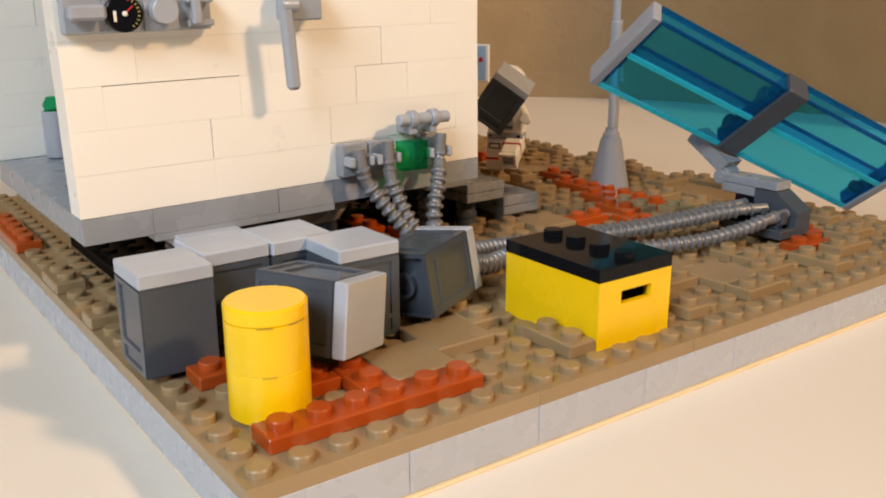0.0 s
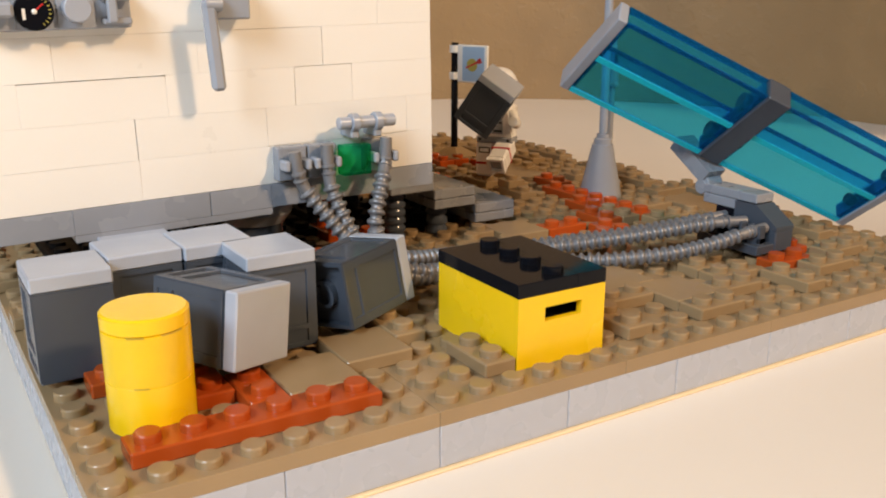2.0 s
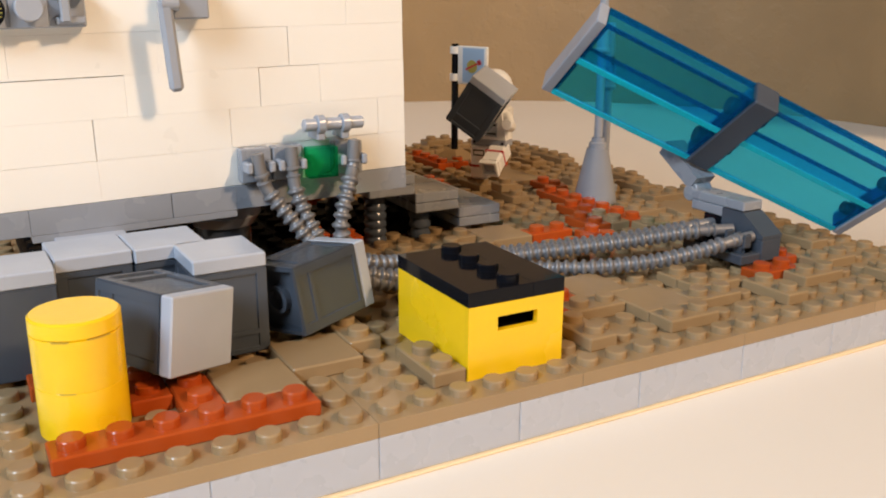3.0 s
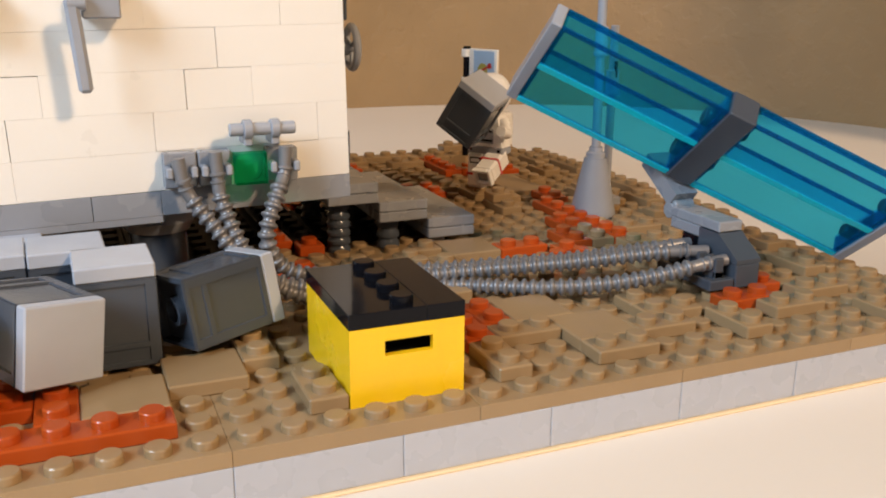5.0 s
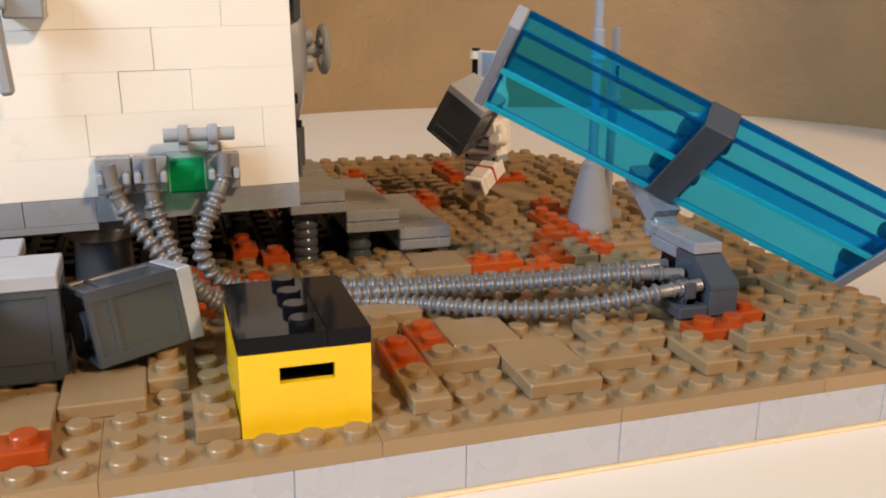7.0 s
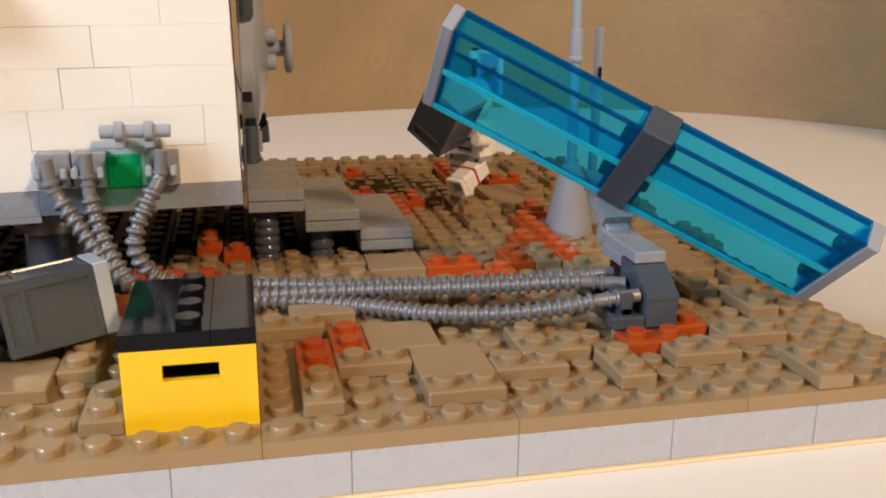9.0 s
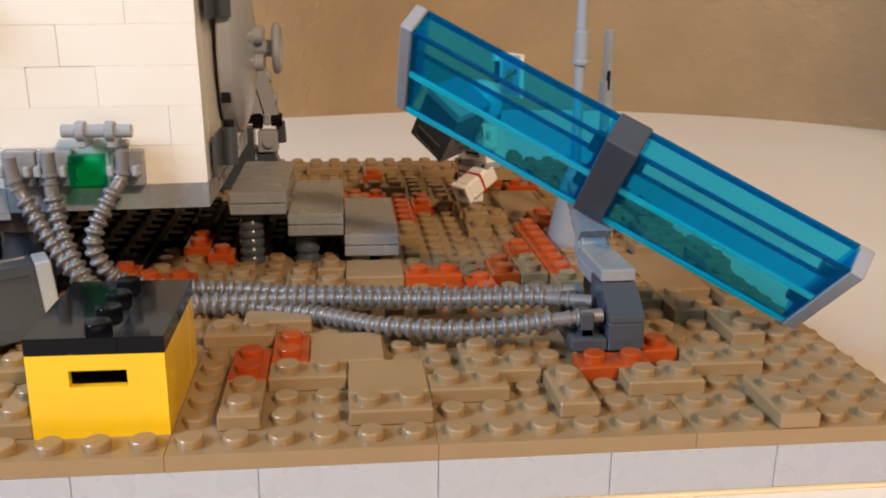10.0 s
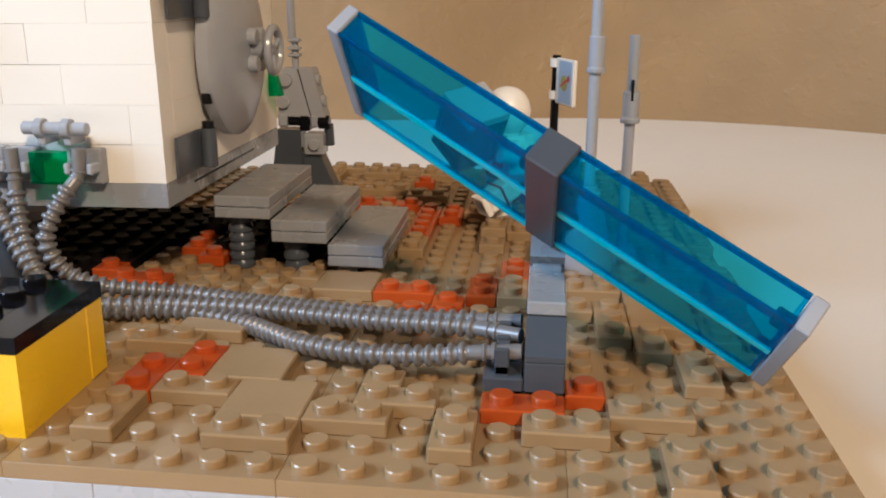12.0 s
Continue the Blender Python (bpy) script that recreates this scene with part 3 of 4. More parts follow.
# instruments on the front wall
ip = thing("instrument_panel", "grey wall panel with a black dial, knob and clips", "instrument panel", studs_at(-0.15, 9.56, 8.65, 0, -TILT, 0))
part("backing", Build().box(0, 4, 0, 0.42, 0, 1.0), LIGHT_GREY, ip)
TOWARDS = Matrix.Rotation(radians(90), 4, 'X')


def knob(x, z, r, y0, y1):
    return Build().lathe([(0, 0), (r - 0.03, 0), (r, 0.03), (r, y1 - y0 - 0.03), (r - 0.03, y1 - y0), (0, y1 - y0)][::1], 32, Matrix.Translation((x, y0, z)) @ TOWARDS)


dial = part("dial", knob(1.5, 0.5, 0.49, -0.02, 0.26), BLACK, ip, "round black gauge dial")
for k in range(9):
    a = radians(20 + 16 * k)
    part("tick", Build().box(-0.016, 0.016, -0.31, -0.29, 0.35, 0.42, 0.004, Matrix.Translation((1.5, 0, 0.5)) @ Matrix.Rotation(a, 4, 'Y')), [OLIVE, RED][k < 1], dial)
part("needle", Build().box(-0.02, 0.02, -0.31, -0.29, 0.0, 0.3, 0.004, Matrix.Translation((1.5, 0, 0.5)) @ Matrix.Rotation(radians(50), 4, 'Y')), RED, dial)
part("cap", knob(1.5, 0.5, 0.07, -0.3, -0.24), WHITE, dial)
part("label", Build().box(1.2, 1.28, -0.312, -0.29, 0.3, 0.58, 0.005), WHITE, dial)
part("knob", knob(2.55, 0.55, 0.36, -0.08, 0.35), LIGHT_GREY, ip)
for x0 in (1.02, 2.08):
    part("square_plate", Build().box(x0, x0 + 0.96, -0.07, 0.0, 0.02, 0.98, 0.02), LIGHT_GREY, ip)
part("knob_centre", knob(2.55, 0.55, 0.06, -0.38, -0.34), DARK_GREY, ip, "small dark centre dot")
part("clip", Build().box(3.2, 3.95, -0.35, 0.0, 0.1, 0.28).box(3.2, 3.95, -0.35, 0.0, 0.72, 0.9).box(3.3, 3.55, -0.5, -0.3, 0.15, 0.85), LIGHT_GREY, ip)
part("grip", Build().box(0.04, 1.0, -0.5, -0.22, 0.36, 0.76, 0.08).box(0.08, 0.3, -0.3, 0.0, 0.4, 0.72).box(0.72, 0.94, -0.3, 0.0, 0.4, 0.72), LIGHT_GREY, ip, "pale grey grip")

lever = thing("lever", "grey lever hanging from a wall bracket", "lever", studs_at(6.3, 9, 8.75))
part("bracket", Build().box(-0.25, 0.78, 0.0, 1.0, 0.17, 1.25, 0.05), LIGHT_GREY, lever)
bar = Matrix.Translation((-0.45, -0.12, 0.55)) @ Matrix.Rotation(radians(-4), 4, 'Y')
part("rod", Build().box(-0.23, 0.16, -0.17, 0.17, -2.37, 0.2, 0.1, bar).rod((-0.62, -0.12, 0.6), (-0.1, -0.12, 0.6), 0.2, 16).box(-0.3, -0.15, -0.2, 0.3, 0.45, 0.75), LIGHT_GREY, lever)


# hose bracket on the wall
def clip_plate(x):
    ob = thing("wall_clip", "light grey wall clip holding a hose end", "clip", studs_at(x, 9.55, 3.92), "wall clips")
    # darker grey than the fingers: the shade on this plate is put into colour
    part("plate", Build().box(G, 1 - G, 0.0, 0.45, 0, 1.08), MID_GREY, ob)
    for q in (-1, 1):
        part("finger", Build().box(0.5 + q * 0.36 - 0.1, 0.5 + q * 0.36 + 0.1, -0.52, 0.01, 0.38, 0.72, 0.05), LIGHT_GREY, ob)
    return ob


for x in (7.9, 8.93, 11.0):
    clip_plate(x)
gem = thing("gem_block", "square clear green light block on the wall", "light block", studs_at(9.93, 9.0, 3.95))
verts, faces = [], []
for half, y, square in ((0.47, 0.58, True), (0.48, 0.5, True), (0.48, 0.07, True), (0.41, 0.0, True), (0.3, 0.0, False), (0.3, -0.1, False), (0.26, -0.12, False)):
    for k in range(24):
        c, q = math.cos(2 * math.pi * k / 24), math.sin(2 * math.pi * k / 24)
        g = half / max(abs(c), abs(q)) if square else half
        verts.append((0.52 + g * c, y, 0.51 + g * q))
for k in range(6):
    for q in range(24):
        p = (q + 1) % 24
        faces.append((k * 24 + q, k * 24 + p, k * 24 + 24 + p, k * 24 + 24 + q))
faces += [tuple(range(23, -1, -1)), tuple(range(144, 168))]
part("block", Build().add(verts, faces), CLEAR_GREEN, gem)
rail = thing("grab_rail", "short grey grab rail in two ring clips", "rail", studs_at(9.85, 9.2, 5.66))
part("bar", Build().rod((0, 0, 0), (2.0, 0, 0), 0.2, 20), LIGHT_GREY, rail)
for x in (0.55, 1.38):
    b = Build().rod((x - 0.14, 0, 0), (x + 0.14, 0, 0), 0.3, 20)
    b.box(x - 0.13, x + 0.13, -0.1, 0.78, -0.5, -0.2)
    part("ring_clip", b, LIGHT_GREY, rail)

# inside
bin_ = thing("bin", "pale grey bin with a green jewel on top", "bin", studs_at(1.4, 20, 3.68))
part("body", Build().lathe([(0, 0), (0.42, 0), (0.5, 0.05), (0.5, 1.7), (0.46, 1.75), (0, 1.75)], 28, None, 0.5, 0.4), LIGHT_GREY, bin_)
part("jewel", Build().lathe([(0, 1.75), (0.3, 1.75), (0.34, 2.0), (0.2, 2.25), (0, 2.3)], 12, None, 0.4, 0.4), CLEAR_GREEN, bin_)

# support below the floor
sup = thing("support_leg", "dark round support under the floor with grey collar", "leg", studs_at(7.8, 11.6, 0))
part("column", Build().lathe([(0, 0), (0.9, 0), (0.9, 2.25), (0, 2.25)], 32), DARK_GREY, sup)
part("collar", Build().lathe([(0, 2.25), (1.0, 2.25), (1.25, 2.6), (1.25, 2.95), (0, 2.95)], 32), MID_GREY, sup)

# steps
for k in range(3):
    x0 = 13.97 + 2 * k
    top = 2.8 - 0.8 * k
    st = thing("step", "grey tiled entrance step on a dark round leg", "step", studs_at(x0, 13.4, 0), "entrance steps")
    part("tile", Build().box(G, 2 - G, 0, 6, top - 0.395, top), MID_GREY, st)
    part("plate", Build().box(G, 2 - G, 0, 6, top - 0.8, top - 0.415), MID_GREY, st)
    if k < 2:
        n = int((top - 0.8) / 0.36 + 0.5)
        prof = [(0, 0)]
        for q in range(n):
            z = q * (top - 0.8) / n
            d = (top - 0.8) / n
            prof += [(0.37, z), (0.46, z + 0.12 * d), (0.46, z + 0.5 * d), (0.39, z + 0.8 * d)]
        prof += [(0, top - 0.8)]
        for y in (0.9, 5.0):
            part("leg", Build().lathe(prof, 28, None, 0.65, y), DARK_GREY, st)
    else:
        for y in (0.7, 5.0):
            part("leg", Build().lathe([(0, 0.0), (0.36, 0.0), (0.36, 0.4), (0, 0.4)], 24, None, 0.6, y), LIGHT_GREY, st)

# ---------------------------------------------------------------- hoses
def spline(points, n=14):
    """Points along a smooth curve through the given ones, evenly spaced afterwards."""
    P = [Vector(p) for p in points]
    P = [P[0] * 2 - P[1]] + P + [P[-1] * 2 - P[-2]]
    out = []
    for k in range(1, len(P) - 2):
        a, b, c, d = P[k - 1:k + 3]
        for q in range(n):
            t = q / n
            out.append(0.5 * ((2 * b) + (c - a) * t + (2 * a - 5 * b + 4 * c - d) * t * t + (3 * b - a - 3 * c + d) * t ** 3))
    out.append(P[-2])
    return out


def sweep(b, line, radii, seg=12):
    """A tube along a line of points with a radius at each."""
    verts, faces = [], []
    up = Vector((0, 0, 1))
    for k, p in enumerate(line):
        d = (line[min(k + 1, len(line) - 1)] - line[max(k - 1, 0)]).normalized()
        s = d.cross(up)
        s = s.normalized() if s.length > 0.05 else Vector((0, 1, 0))
        w = s.cross(d).normalized()
        up = w
        verts += [tuple(p + (s * math.cos(2 * math.pi * q / seg) + w * math.sin(2 * math.pi * q / seg)) * radii[k]) for q in range(seg)]
    for k in range(len(line) - 1):
        for q in range(seg):
            r = (q + 1) % seg
            faces.append((k * seg + q, k * seg + r, k * seg + seg + r, k * seg + seg + q))
    faces += [tuple(range(seg)), tuple(range(len(verts) - 1, len(verts) - 1 - seg, -1))]
    return b.add(verts, faces)


def resample(line, step):
    out, left = [line[0]], step
    for a, b in zip(line, line[1:]):
        d = (b - a).length
        while left <= d:
            out.append(a.lerp(b, left / d))
            left += step
        left -= d
    return out


def hose(label, points):
    """A ribbed hose with a smooth ferrule and pin at each end."""
    ob = thing("ribbed_hose", label, "hose", None, "ribbed hoses")
    fine = resample(spline(points), 0.025)
    e = int(1.25 / 0.025)
    mid = fine[e:-e]
    radii = []
    for k in range(len(mid)):
        radii.append((0.19, 0.19, 0.192, 0.205, 0.255, 0.282, 0.289, 0.289, 0.282, 0.255, 0.205, 0.192)[k % 12])
    part("ribbed_tube", sweep(Build(), mid, radii, 14), SILVER, ob)
    for end in (fine[:e + 2], fine[-e - 2:]):
        n = len(end)
        rev = end is not fine[:e + 2] and end[0] != fine[0]
        rr = []
        for k in range(n):
            t = k / (n - 1)
            t = 1 - t if rev else t
            rr.append(0.2 if t < 0.5 else (0.25 if t < 0.58 else (0.18 if t < 0.7 else (0.235 if t < 0.76 else 0.2))))
        part("ferrule", sweep(Build(), end, rr, 14), SILVER, ob)
    return ob


FAR = [(14.5, 9.25, 0.66), (16.7, 8.75, 0.66), (18.6, 8.1, 0.8), (21.0, 7.2, 1.0), (23.3, 6.55, 1.25), (24.9, 6.3, 1.38)]
MID = [(14.2, 8.35, 0.6), (16.9, 8.1, 0.7), (19.6, 7.2, 0.9), (21.3, 6.6, 1.07), (23.4, 5.95, 1.28), (24.9, 5.3, 1.36)]
NEAR = [(14.2, 8.3, 0.46), (15.8, 8.15, 0.36), (17.0, 7.65, 0.36), (18.0, 6.75, 0.48), (19.1, 5.85, 0.6), (20.85, 5.15, 0.72), (22.5, 4.75, 0.92), (23.7, 4.52, 1.16), (24.95, 4.45, 1.28)]
hose("ribbed silver-grey hose looping from wall to solar panel foot", [(11.53, 9.15, 5.1), (11.45, 9.12, 4.3), (11.15, 8.75, 3.75), (10.75, 8.4, 2.9), (10.7, 8.35, 2.2), (11.15, 8.5, 1.43), (12.2, 8.6, 1.0)] + FAR)
hose("ribbed silver-grey hose draped behind the yellow chest", [(8.3, 9.15, 4.9), (8.38, 9.12, 4.3), (8.6, 9.1, 3.7), (9.2, 8.75, 2.8), (9.85, 8.35, 1.9), (10.7, 8.0, 1.2), (12.4, 7.85, 0.7)] + MID)
hose("ribbed silver-grey hose lying along the front of the board", [(9.4, 9.15, 5.05), (9.42, 9.12, 4.3), (9.48, 9.0, 3.6), (9.8, 8.6, 2.5), (10.3, 8.2, 1.6), (11.1, 7.8, 0.85), (12.4, 7.9, 0.5)] + NEAR)

# ---------------------------------------------------------------- solar panel
PANEL = frame_of((20.375, 7.499, 9.142), (0.8253, -0.366, -0.43), (0.0102, 0.771, -0.6367))
panel = thing("solar_panel", "tilted clear blue solar panel with grey end caps", "solar panel", PANEL)
PW, PD, TH = 3.95, 0.8, 0.1
for x0 in (0.01, 6.94):
    x1 = x0 + 5.98
    wing = part("wing", Build().box(x0, x1, 0.0, PW, -PD, -PD + TH, 0.02), CLEAR_BLUE, panel, "clear blue sheet")
    for y in (0.0, PW / 2 - TH, PW - TH):
        part("rib", Build().box(x0, x1, y, y + (2 * TH if 0 < y < 3 else TH), -PD + TH, 0 if y < 3 else -PD + 0.2, 0.02), CLEAR_BLUE, wing)
    for x in (x0, x1 - TH):
        part("end_wall", Build().box(x, x + TH, TH, PW - TH, -PD + TH, 0, 0.02), CLEAR_BLUE, wing)
    # thin strips whose colour imitates light caught or lost along the sheet edges
    for y, z, w, mat in ((0.07, -0.01, 0.13, EDGE_DIM), (0.02, -PD, 0.09, EDGE_DIM), (PW / 2, -PD, 0.13, EDGE_GLOW), (PW / 2, -0.01, 0.09, EDGE_DIM), (PW - 0.08, -PD, 0.13, EDGE_GLOW)):
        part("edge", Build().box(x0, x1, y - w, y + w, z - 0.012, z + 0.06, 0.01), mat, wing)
    # dimmed strips across both ends, painted the same way
    for x in (x0 + 0.07, x1 - 0.07):
        part("edge", Build().box(x - 0.07, x + 0.07, 0.1, PW - 0.22, -PD + 0.065, -PD + 0.12, 0.01), EDGE_DIM, wing)
clamp = part("clamp", Build().box(5.99, 6.94, -0.15, 3.97, -0.92, 0.08), DARK_GREY, panel)
caps = [part("end_cap", Build().box(x, x + 0.37, -0.06, 4.02, -0.83, 0.08), LIGHT_GREY, panel) for x in (-0.38, 12.96)]
for x, s, owner, rad, long in ((5.98, -1, clamp, 0.33, 0.36), (6.95, 1, clamp, 0.24, 0.28), (12.95, -1, caps[1], 0.24, 0.45)):
    for y in (1.0, 2.95):
        m = Matrix.Translation((x, y, -0.36)) @ Matrix.Rotation(radians(90 * s), 4, 'Y')
        part("pin", Build().lathe([(rad, 0.0), (rad, long - 0.05), (rad - 0.04, long), (0, long)], 18, m, close=False), DARK_GREY, owner)

# foot of the panel
foot = thing("panel_foot", "stacked grey foot holding the solar panel hinge", "stand", studs_at(25, 4, 0.4))
part("base_brick", Build().box(G, 1 - G, 0, 2, 0, 0.8), DARK_GREY, foot)
part("slope", Build().add(
    [(0.01, 0, 0.81), (0.99, 0, 0.81), (0.99, 2, 0.81), (0.01, 2, 0.81), (0.01, 0, 0.95), (0.99, 0, 0.95), (0.01, 1, 1.62), (0.99, 1, 1.62), (0.01, 2, 1.62), (0.99, 2, 1.62)],
    [(0, 3, 2, 1), (0, 1, 5, 4), (4, 5, 7, 6), (6, 7, 9, 8), (2, 3, 8, 9), (0, 4, 6, 8, 3), (1, 2, 9, 7, 5)]), DARK_GREY, foot)
part("hinge_plate", Build().box(G, 1 - G, 1.0, 3.7, 1.64, 2.0), MID_GREY, foot, "smooth grey hinge plate")
part("lower_plate", Build().box(G, 1 - G, 1.95, 3.6, 1.25, 1.63), MID_GREY, foot)
part("hinge_barrel", Build().rod((0.02, 3.8, 1.8), (0.98, 3.8, 1.8), 0.3, 20), MID_GREY, foot)
part("core", Build().box(0.05, 0.95, 2.03, 2.95, 0, 1.23), BLACK, foot, "black block filling the space under the hinge plate")
part("clip_base", Build().box(-1 + G, -G, 0, 2.9, 0, 0.36), DARK_GREY, foot)
for y in (0.45, 1.3, 2.3):
    part("clip", Build().box(-0.72, -0.36, y - 0.3, y - 0.16, 0.36, 1.05).box(-0.72, -0.36, y + 0.16, y + 0.3, 0.36, 1.05).box(-0.72, -0.36, y - 0.3, y + 0.3, 0.3, 0.62), DARK_GREY, foot)
part("arm", Build().add([(x, y, z) for x in (0.03, 0.97) for y, z in ((3.82, 1.95), (5.6, 3.1), (5.25, 3.62), (3.42, 2.45))],
     [(0, 1, 2, 3), (7, 6, 5, 4), (0, 4, 5, 1), (1, 5, 6, 2), (2, 6, 7, 3), (3, 7, 4, 0)]), MID_GREY, foot)
part("arm_pin", Build().rod((0.1, 3.72, 1.95), (0.9, 3.72, 1.95), 0.28, 18), MID_GREY, foot)

# ---------------------------------------------------------------- mast, antenna, flag, figure, walker
mast = thing("antenna_mast", "grey cone base with a tall thin mast", "antenna", studs_at(27, 15.9, 0))
part("cone", Build().lathe([(0, 0.0), (1.0, 0.0), (1.03, 0.1), (0.98, 0.35), (0.52, 2.5), (0.5, 2.6), (0, 2.6)], 40), LIGHT_GREY, mast)
part("collar", Build().lathe([(0, 2.6), (0.42, 2.6), (0.42, 2.85), (0.3, 2.9), (0.3, 3.1), (0, 3.1)], 28), LIGHT_GREY, mast)
part("pole", Build().rod((0, 0, 3.1), (-0.05, 0, 11.0), 0.2, 18), LIGHT_GREY, mast)
part("sleeve", Build().lathe([(0, 7.05), (0.31, 7.05), (0.33, 7.12), (0.33, 7.2), (0.28, 7.25), (0.28, 8.25), (0.24, 8.3), (0, 8.3)], 24), LIGHT_GREY, mast)
whip = thing("whip_antenna", "slim grey antenna on a square plate", "antenna", studs_at(28.38, 17.0, 0))
part("slot", Build().box(-0.05, 0.05, -0.31, -0.15, 6.0, 6.75, 0.02), BLACK, whip, "narrow black slot")
part("foot_plate", Build().box(-0.5, 0.5, -0.5, 0.5, 0.0, 0.55), LIGHT_GREY, whip)
part("pole", Build().rod((0, 0, 0.5), (0, 0, 8.3), 0.19, 16), LIGHT_GREY, whip)
part("sleeve", Build().lathe([(0, 5.2), (0.33, 5.2), (0.36, 5.26), (0.36, 5.36), (0.3, 5.42), (0.3, 6.3), (0.22, 6.35), (0, 6.35)], 22), LIGHT_GREY, whip)

flag = thing("flag", "pale blue square flag on a black pole", "flag", studs_at(25.83, 27.4, -0.3, 0, 0, -69))
part("pole", Build().rod((0, 0, 1.0), (0, 0, 7.15), 0.2, 16), BLACK, flag)
part("stand", Build().add([(-1, -1, 0.7), (1, -1, 0.7), (1, 1, 0.7), (-1, 1, 0.7), (-0.3, -0.3, 1.2), (0.3, -0.3, 1.2), (0.3, 0.3, 1.2), (-0.3, 0.3, 1.2)],
     [(0, 3, 2, 1), (4, 5, 6, 7), (0, 1, 5, 4), (1, 2, 6, 5), (2, 3, 7, 6), (3, 0, 4, 7)]), DARK_TAN, flag, "dark tan pyramid base")
for z in (5.1, 6.6):
    part("ring", Build().lathe([(0, z), (0.3, z), (0.3, z + 0.4), (0, z + 0.4)], 20), WHITE, flag)
banner = part("banner", Build().box(0.25, 2.3, -0.1, 0.1, 4.95, 7.05), WHITE, flag)
part("print", Build().box(0.62, 2.12, -0.112, -0.09, 5.05, 6.95, 0.004), FLAG_BLUE, banner)
part("disc", Build().lathe([(0, 0), (0.36, 0), (0.36, 0.02), (0, 0.02)], 24, Matrix.Translation((1.3, -0.11, 5.95)) @ TOWARDS), OLIVE, banner)
part("swoosh", Build().box(-0.55, 0.5, -0.145, -0.13, -0.05, 0.05, 0.004, Matrix.Translation((1.38, 0, 6.0)) @ Matrix.Rotation(radians(-24), 4, 'Y')).box(0.35, 0.6, -0.145, -0.13, -0.13, 0.13, 0.004, Matrix.Translation((1.38, 0, 6.0)) @ Matrix.Rotation(radians(-24), 4, 'Y')), RED, banner)

# toy astronaut: one plain figure
b = Build()
b.slot = 0
b.box(-0.98, -0.05, -0.45, 0.45, 0.0, 1.75, 0.12)
lean = Matrix.Translation((0.5, 0, 1.55)) @ Matrix.Rotation(radians(-62), 4, 'X')
b.box(-0.45, 0.47, -0.42, 0.42, -1.5, 0.15, 0.1, lean)
b.slot = 2
b.box(-0.95, 0.95, -0.45, 0.45, 1.7, 2.05, 0.06)
b.slot = 0
b.add([(-0.92, -0.42, 2.05), (0.92, -0.42, 2.05), (0.92, 0.42, 2.05), (-0.92, 0.42, 2.05), (-0.62, -0.4, 3.55), (0.62, -0.4, 3.55), (0.62, 0.4, 3.55), (-0.62, 0.4, 3.55)],
      [(0, 3, 2, 1), (4, 5, 6, 7), (0, 1, 5, 4), (1, 2, 6, 5), (2, 3, 7, 6), (3, 0, 4, 7)])
b.box(-0.75, 0.75, 0.42, 1.0, 1.95, 3.6, 0.12)
b.lathe([(0, 3.5), (0.5, 3.52)] + [(0.92 * math.sin(radians(150 - 10 * k)) ** 0.9, 4.45 + 0.97 * math.cos(radians(150 - 10 * k))) for k in range(15)] + [(0, 5.42)], 40, Matrix.Translation((0.12, -0.1, 0.05)))
for q in (-1, 1):
    b.rod((q * 0.75, 0, 3.3), (q * 1.12, -0.3, 2.7), 0.26)
    b.rod((q * 1.12, -0.25, 2.72), (q * 1.2, -0.75, 2.85), 0.24)
b.slot = 1
b.box(-1.0, -0.03, -0.465, -0.44, 0.62, 0.74, 0.005)
b.box(-0.46, 0.48, -0.435, 0.435, -0.78, -0.66, 0.005, lean)
b.slot = 2
b.box(-0.3, 0.32, -0.27, 0.27, -1.51, -1.49, 0.004, lean)
b.slot = 0
for x0, x1, y0, y1 in ((-0.45, -0.3, -0.42, 0.42), (0.32, 0.47, -0.42, 0.42), (-0.3, 0.32, -0.42, -0.27), (-0.3, 0.32, 0.27, 0.42)):
    b.box(x0, x1, y0, y1, -1.7, -1.45, 0.03, lean)
for q in (-1, 1):
    b.rod((q * 1.2, -0.75, 2.85), (q * 1.22, -1.1, 2.95), 0.27)
b.slot = 2
b.box(-0.45, 0.45, -0.43, -0.4, 2.2, 2.9, 0.01)
b.slot = 3
for z in (2.3, 2.72):
    b.box(-0.4, 0.4, -0.44, -0.42, z, z + 0.09, 0.004)
b.box(-0.8, -0.2, -0.475, -0.45, 1.2, 1.5, 0.01)
b.box(-0.82, -0.68, -0.47, -0.44, 1.82, 1.95, 0.01)
b.box(0.68, 0.82, -0.47, -0.44, 1.82, 1.95, 0.01)
b.slot = 0
b.box(-0.74, -0.26, -0.485, -0.47, 1.26, 1.44, 0.004)
fig = part("toy_astronaut", b, [SUIT, RED, LIGHT_GREY, BLACK], None, "small white toy astronaut carrying a grey crate", studs_at(23.87, 20.3, 0.61, 0, 0, -56))
tagged(fig, "", "toy figure")
crate("dark grey storage crate with light grey lid, held tilted", frame_of((20.8, 19.65, 3.91), (1.15, -1.09, -1.08), (0.76, 0.62, 0.18)) @ Matrix.Diagonal((0.97, 0.97, 0.93, 1)), sides="xy")

walker = thing("walker_robot", "grey two-legged toy robot with antenna behind the building", "toy robot", studs_at(13.37, 26.8, -0.56) @ Matrix.Diagonal((1.057, 1.057, 1.057, 1)))


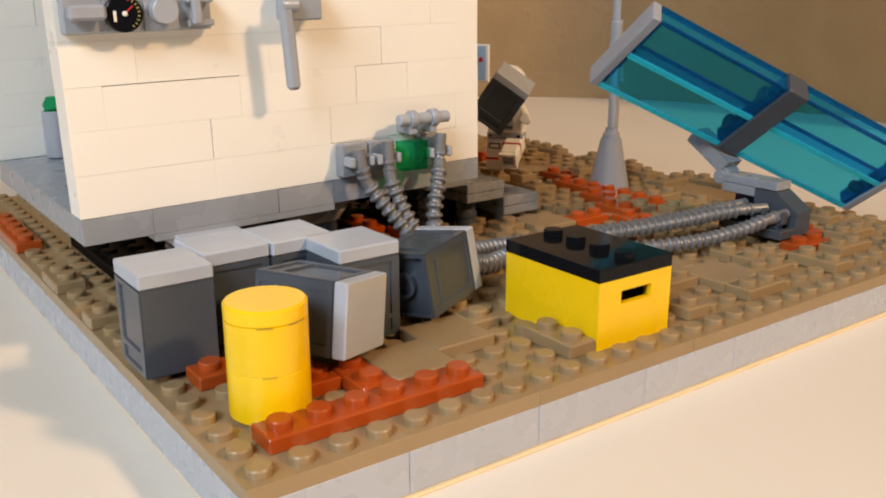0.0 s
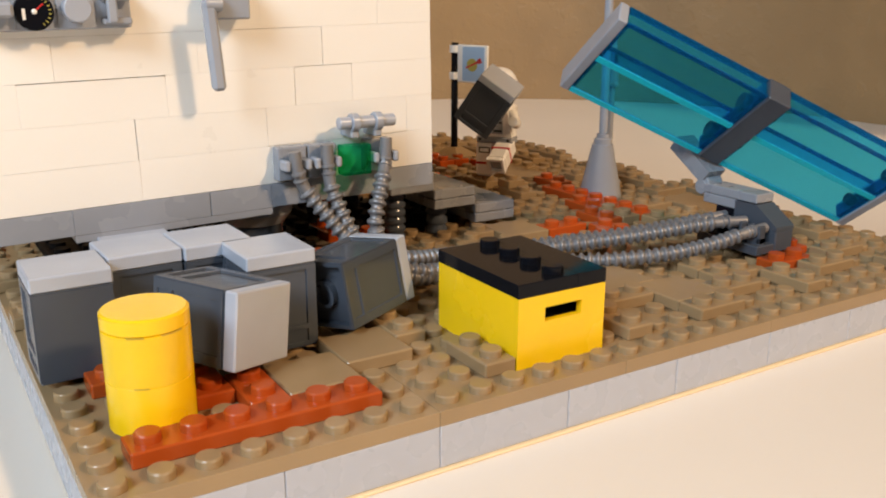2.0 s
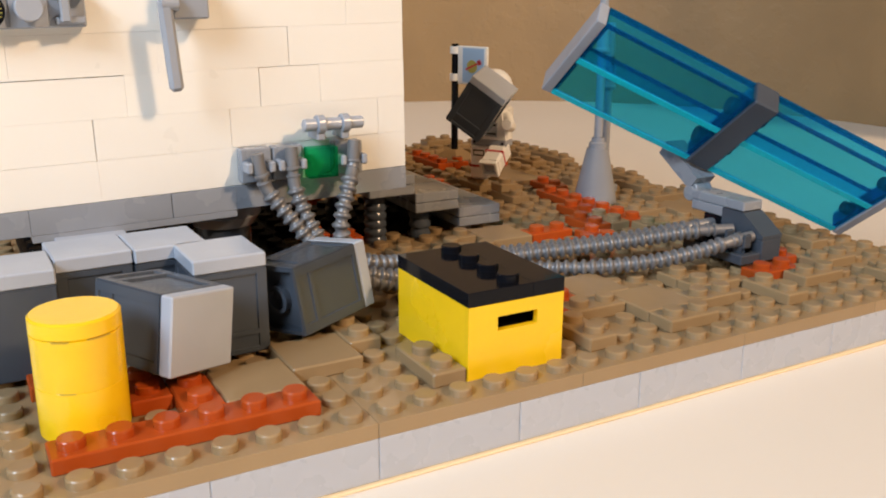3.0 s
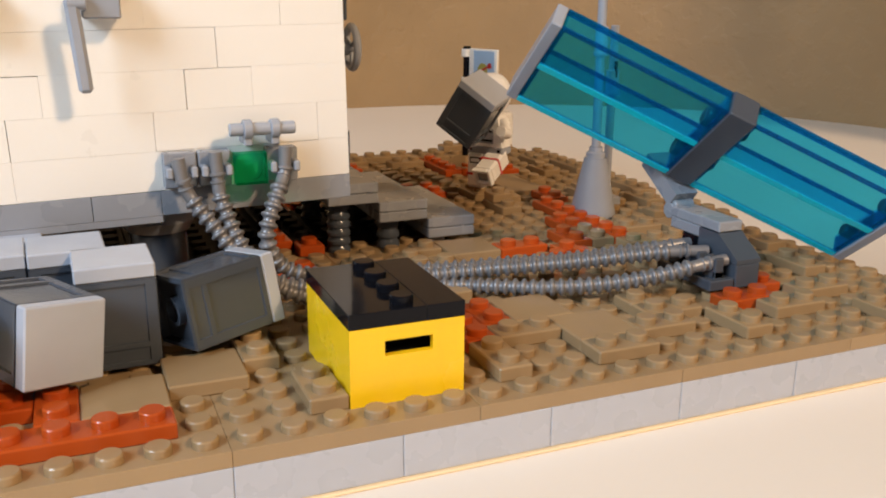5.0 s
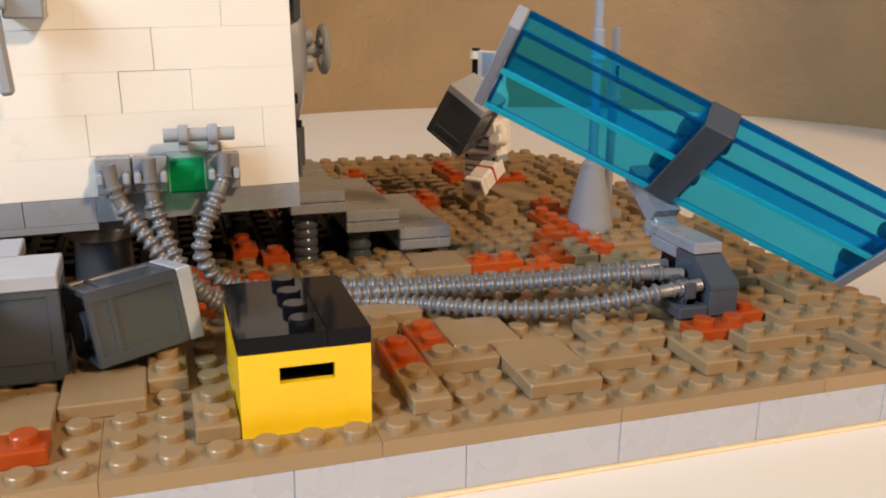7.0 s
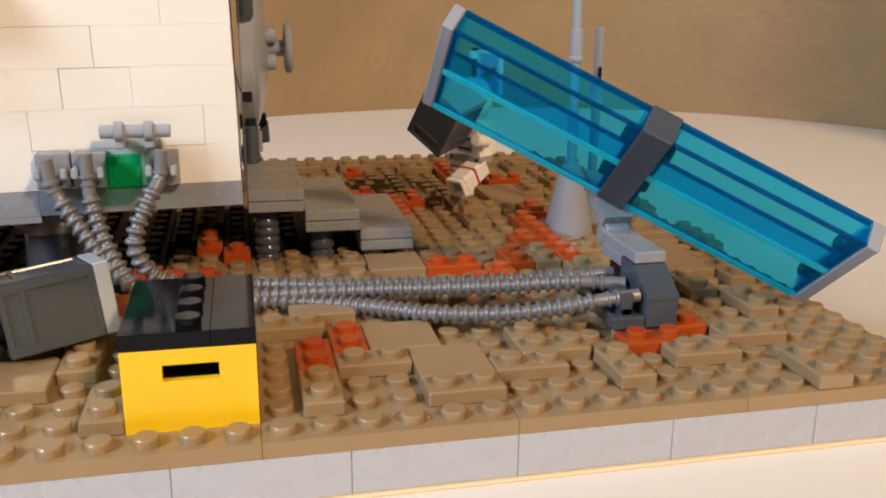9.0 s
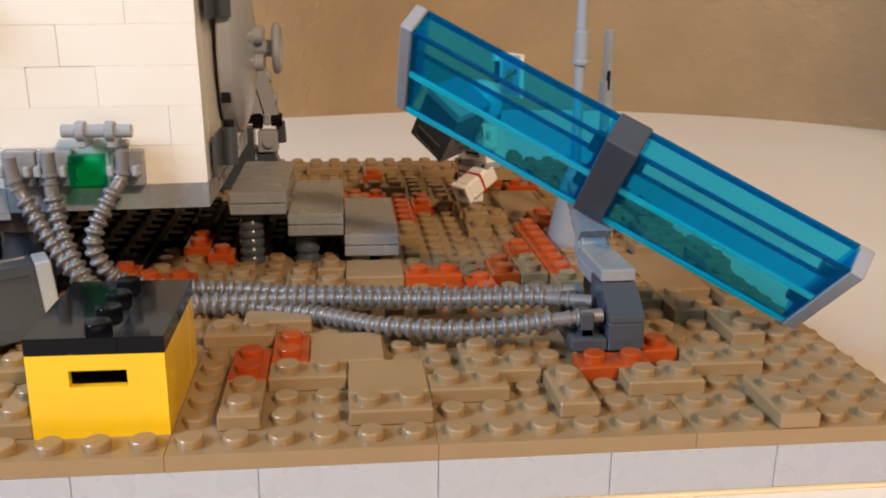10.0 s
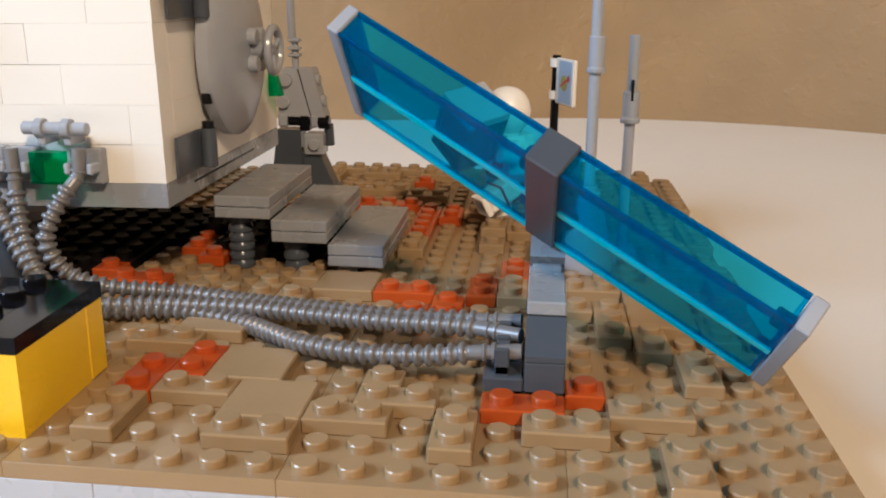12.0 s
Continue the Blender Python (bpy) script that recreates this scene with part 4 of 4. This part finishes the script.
def block(lower, upper, z0, z1, y0=-0.5, y1=0.5):
    """A tapered block from the x-span lower at z0 to the x-span upper at z1."""
    (a, c), (d, e) = lower, upper
    return Build().add([(a, y0, z0), (c, y0, z0), (c, y1, z0), (a, y1, z0), (d, y0, z1), (e, y0, z1), (e, y1, z1), (d, y1, z1)],
                       [(0, 3, 2, 1), (4, 5, 6, 7), (0, 1, 5, 4), (1, 2, 6, 5), (2, 3, 7, 6), (3, 0, 4, 7)])


def boss(x, z, y, r=0.28, deep=0.3):
    """A round stud that faces the front."""
    return Build().lathe([(r, 0), (r, deep - 0.04), (r - 0.04, deep), (0, deep)], 18, Matrix.Translation((x, y, z)) @ TOWARDS, close=False)


left_leg = part("leg", block((-1.15, 0.35), (-0.8, 0.3), 0.85, 3.5), DARK_GREY, walker)
part("foot", Build().box(-1.35, 0.45, -0.75, 0.6, 0.54, 0.9, 0.06), DARK_GREY, left_leg)
right_leg = part("leg", block((0.62, 1.85), (0.32, 1.12), 0.9, 2.55), DARK_GREY, walker)
part("foot", Build().box(0.55, 2.0, -0.75, 0.6, 0.54, 0.95, 0.06), DARK_GREY, right_leg)
knee = part("knee", Build().box(0.5, 1.4, -0.72, 0.25, 2.4, 3.36, 0.05), LIGHT_GREY, walker)
part("knee_stud", boss(0.99, 2.88, -0.7, 0.27, 0.2), LIGHT_GREY, knee)
part("thigh", Build().rod((1.5, 0, 3.75), (1.55, 0, 2.75), 0.22), DARK_GREY, walker)
hip = part("hip", Build().rod((-0.3, -0.25, 3.85), (1.55, -0.25, 3.85), 0.2).box(0.26, 0.74, -0.5, 0.2, 3.45, 4.22, 0.06).rod((1.1, -0.25, 3.85), (1.62, -0.25, 3.85), 0.31), BLACK, walker, "black hip joint")
for x0, x1 in ((-0.71, -0.3), (0.78, 1.12)):
    part("hip_clip", Build().box(x0, x1, -0.6, 0.1, 3.62, 4.2, 0.08), LIGHT_GREY, hip, "light grey clip")
part("torso", block((-0.72, 0.78), (-0.48, 0.22), 4.1, 6.25), LIGHT_GREY, walker)
part("torso", block((0.84, 1.46), (0.28, 0.92), 4.1, 6.28), LIGHT_GREY, walker)
part("torso_core", block((-0.5, 1.2), (-0.3, 0.7), 4.0, 6.1, -0.42, 0.4), BLACK, walker, "dark gap between the halves")
for x, z in ((-0.3, 5.74), (-0.44, 4.75)):
    part("boss", boss(x, z, -0.48, 0.3, 0.24), LIGHT_GREY, walker)
for x, z in ((0.98, 5.75), (1.22, 4.8)):
    part("boss", Build().rod((x - 0.1, -0.1, z), (x + 0.2, -0.1, z), 0.26), LIGHT_GREY, walker)
neck = part("neck", Build().rod((0.05, 0, 6.2), (0.03, 0, 7.6), 0.16), LIGHT_GREY, walker)
for z in (6.75, 7.05, 7.4):
    part("finger", Build().box(-0.22, 0.3, -0.3, 0.2, z, z + 0.15, 0.03), LIGHT_GREY, neck)
part("mast", Build().rod((-0.08, 0, 7.4), (-0.12, 0, 11), 0.17), LIGHT_GREY, walker)
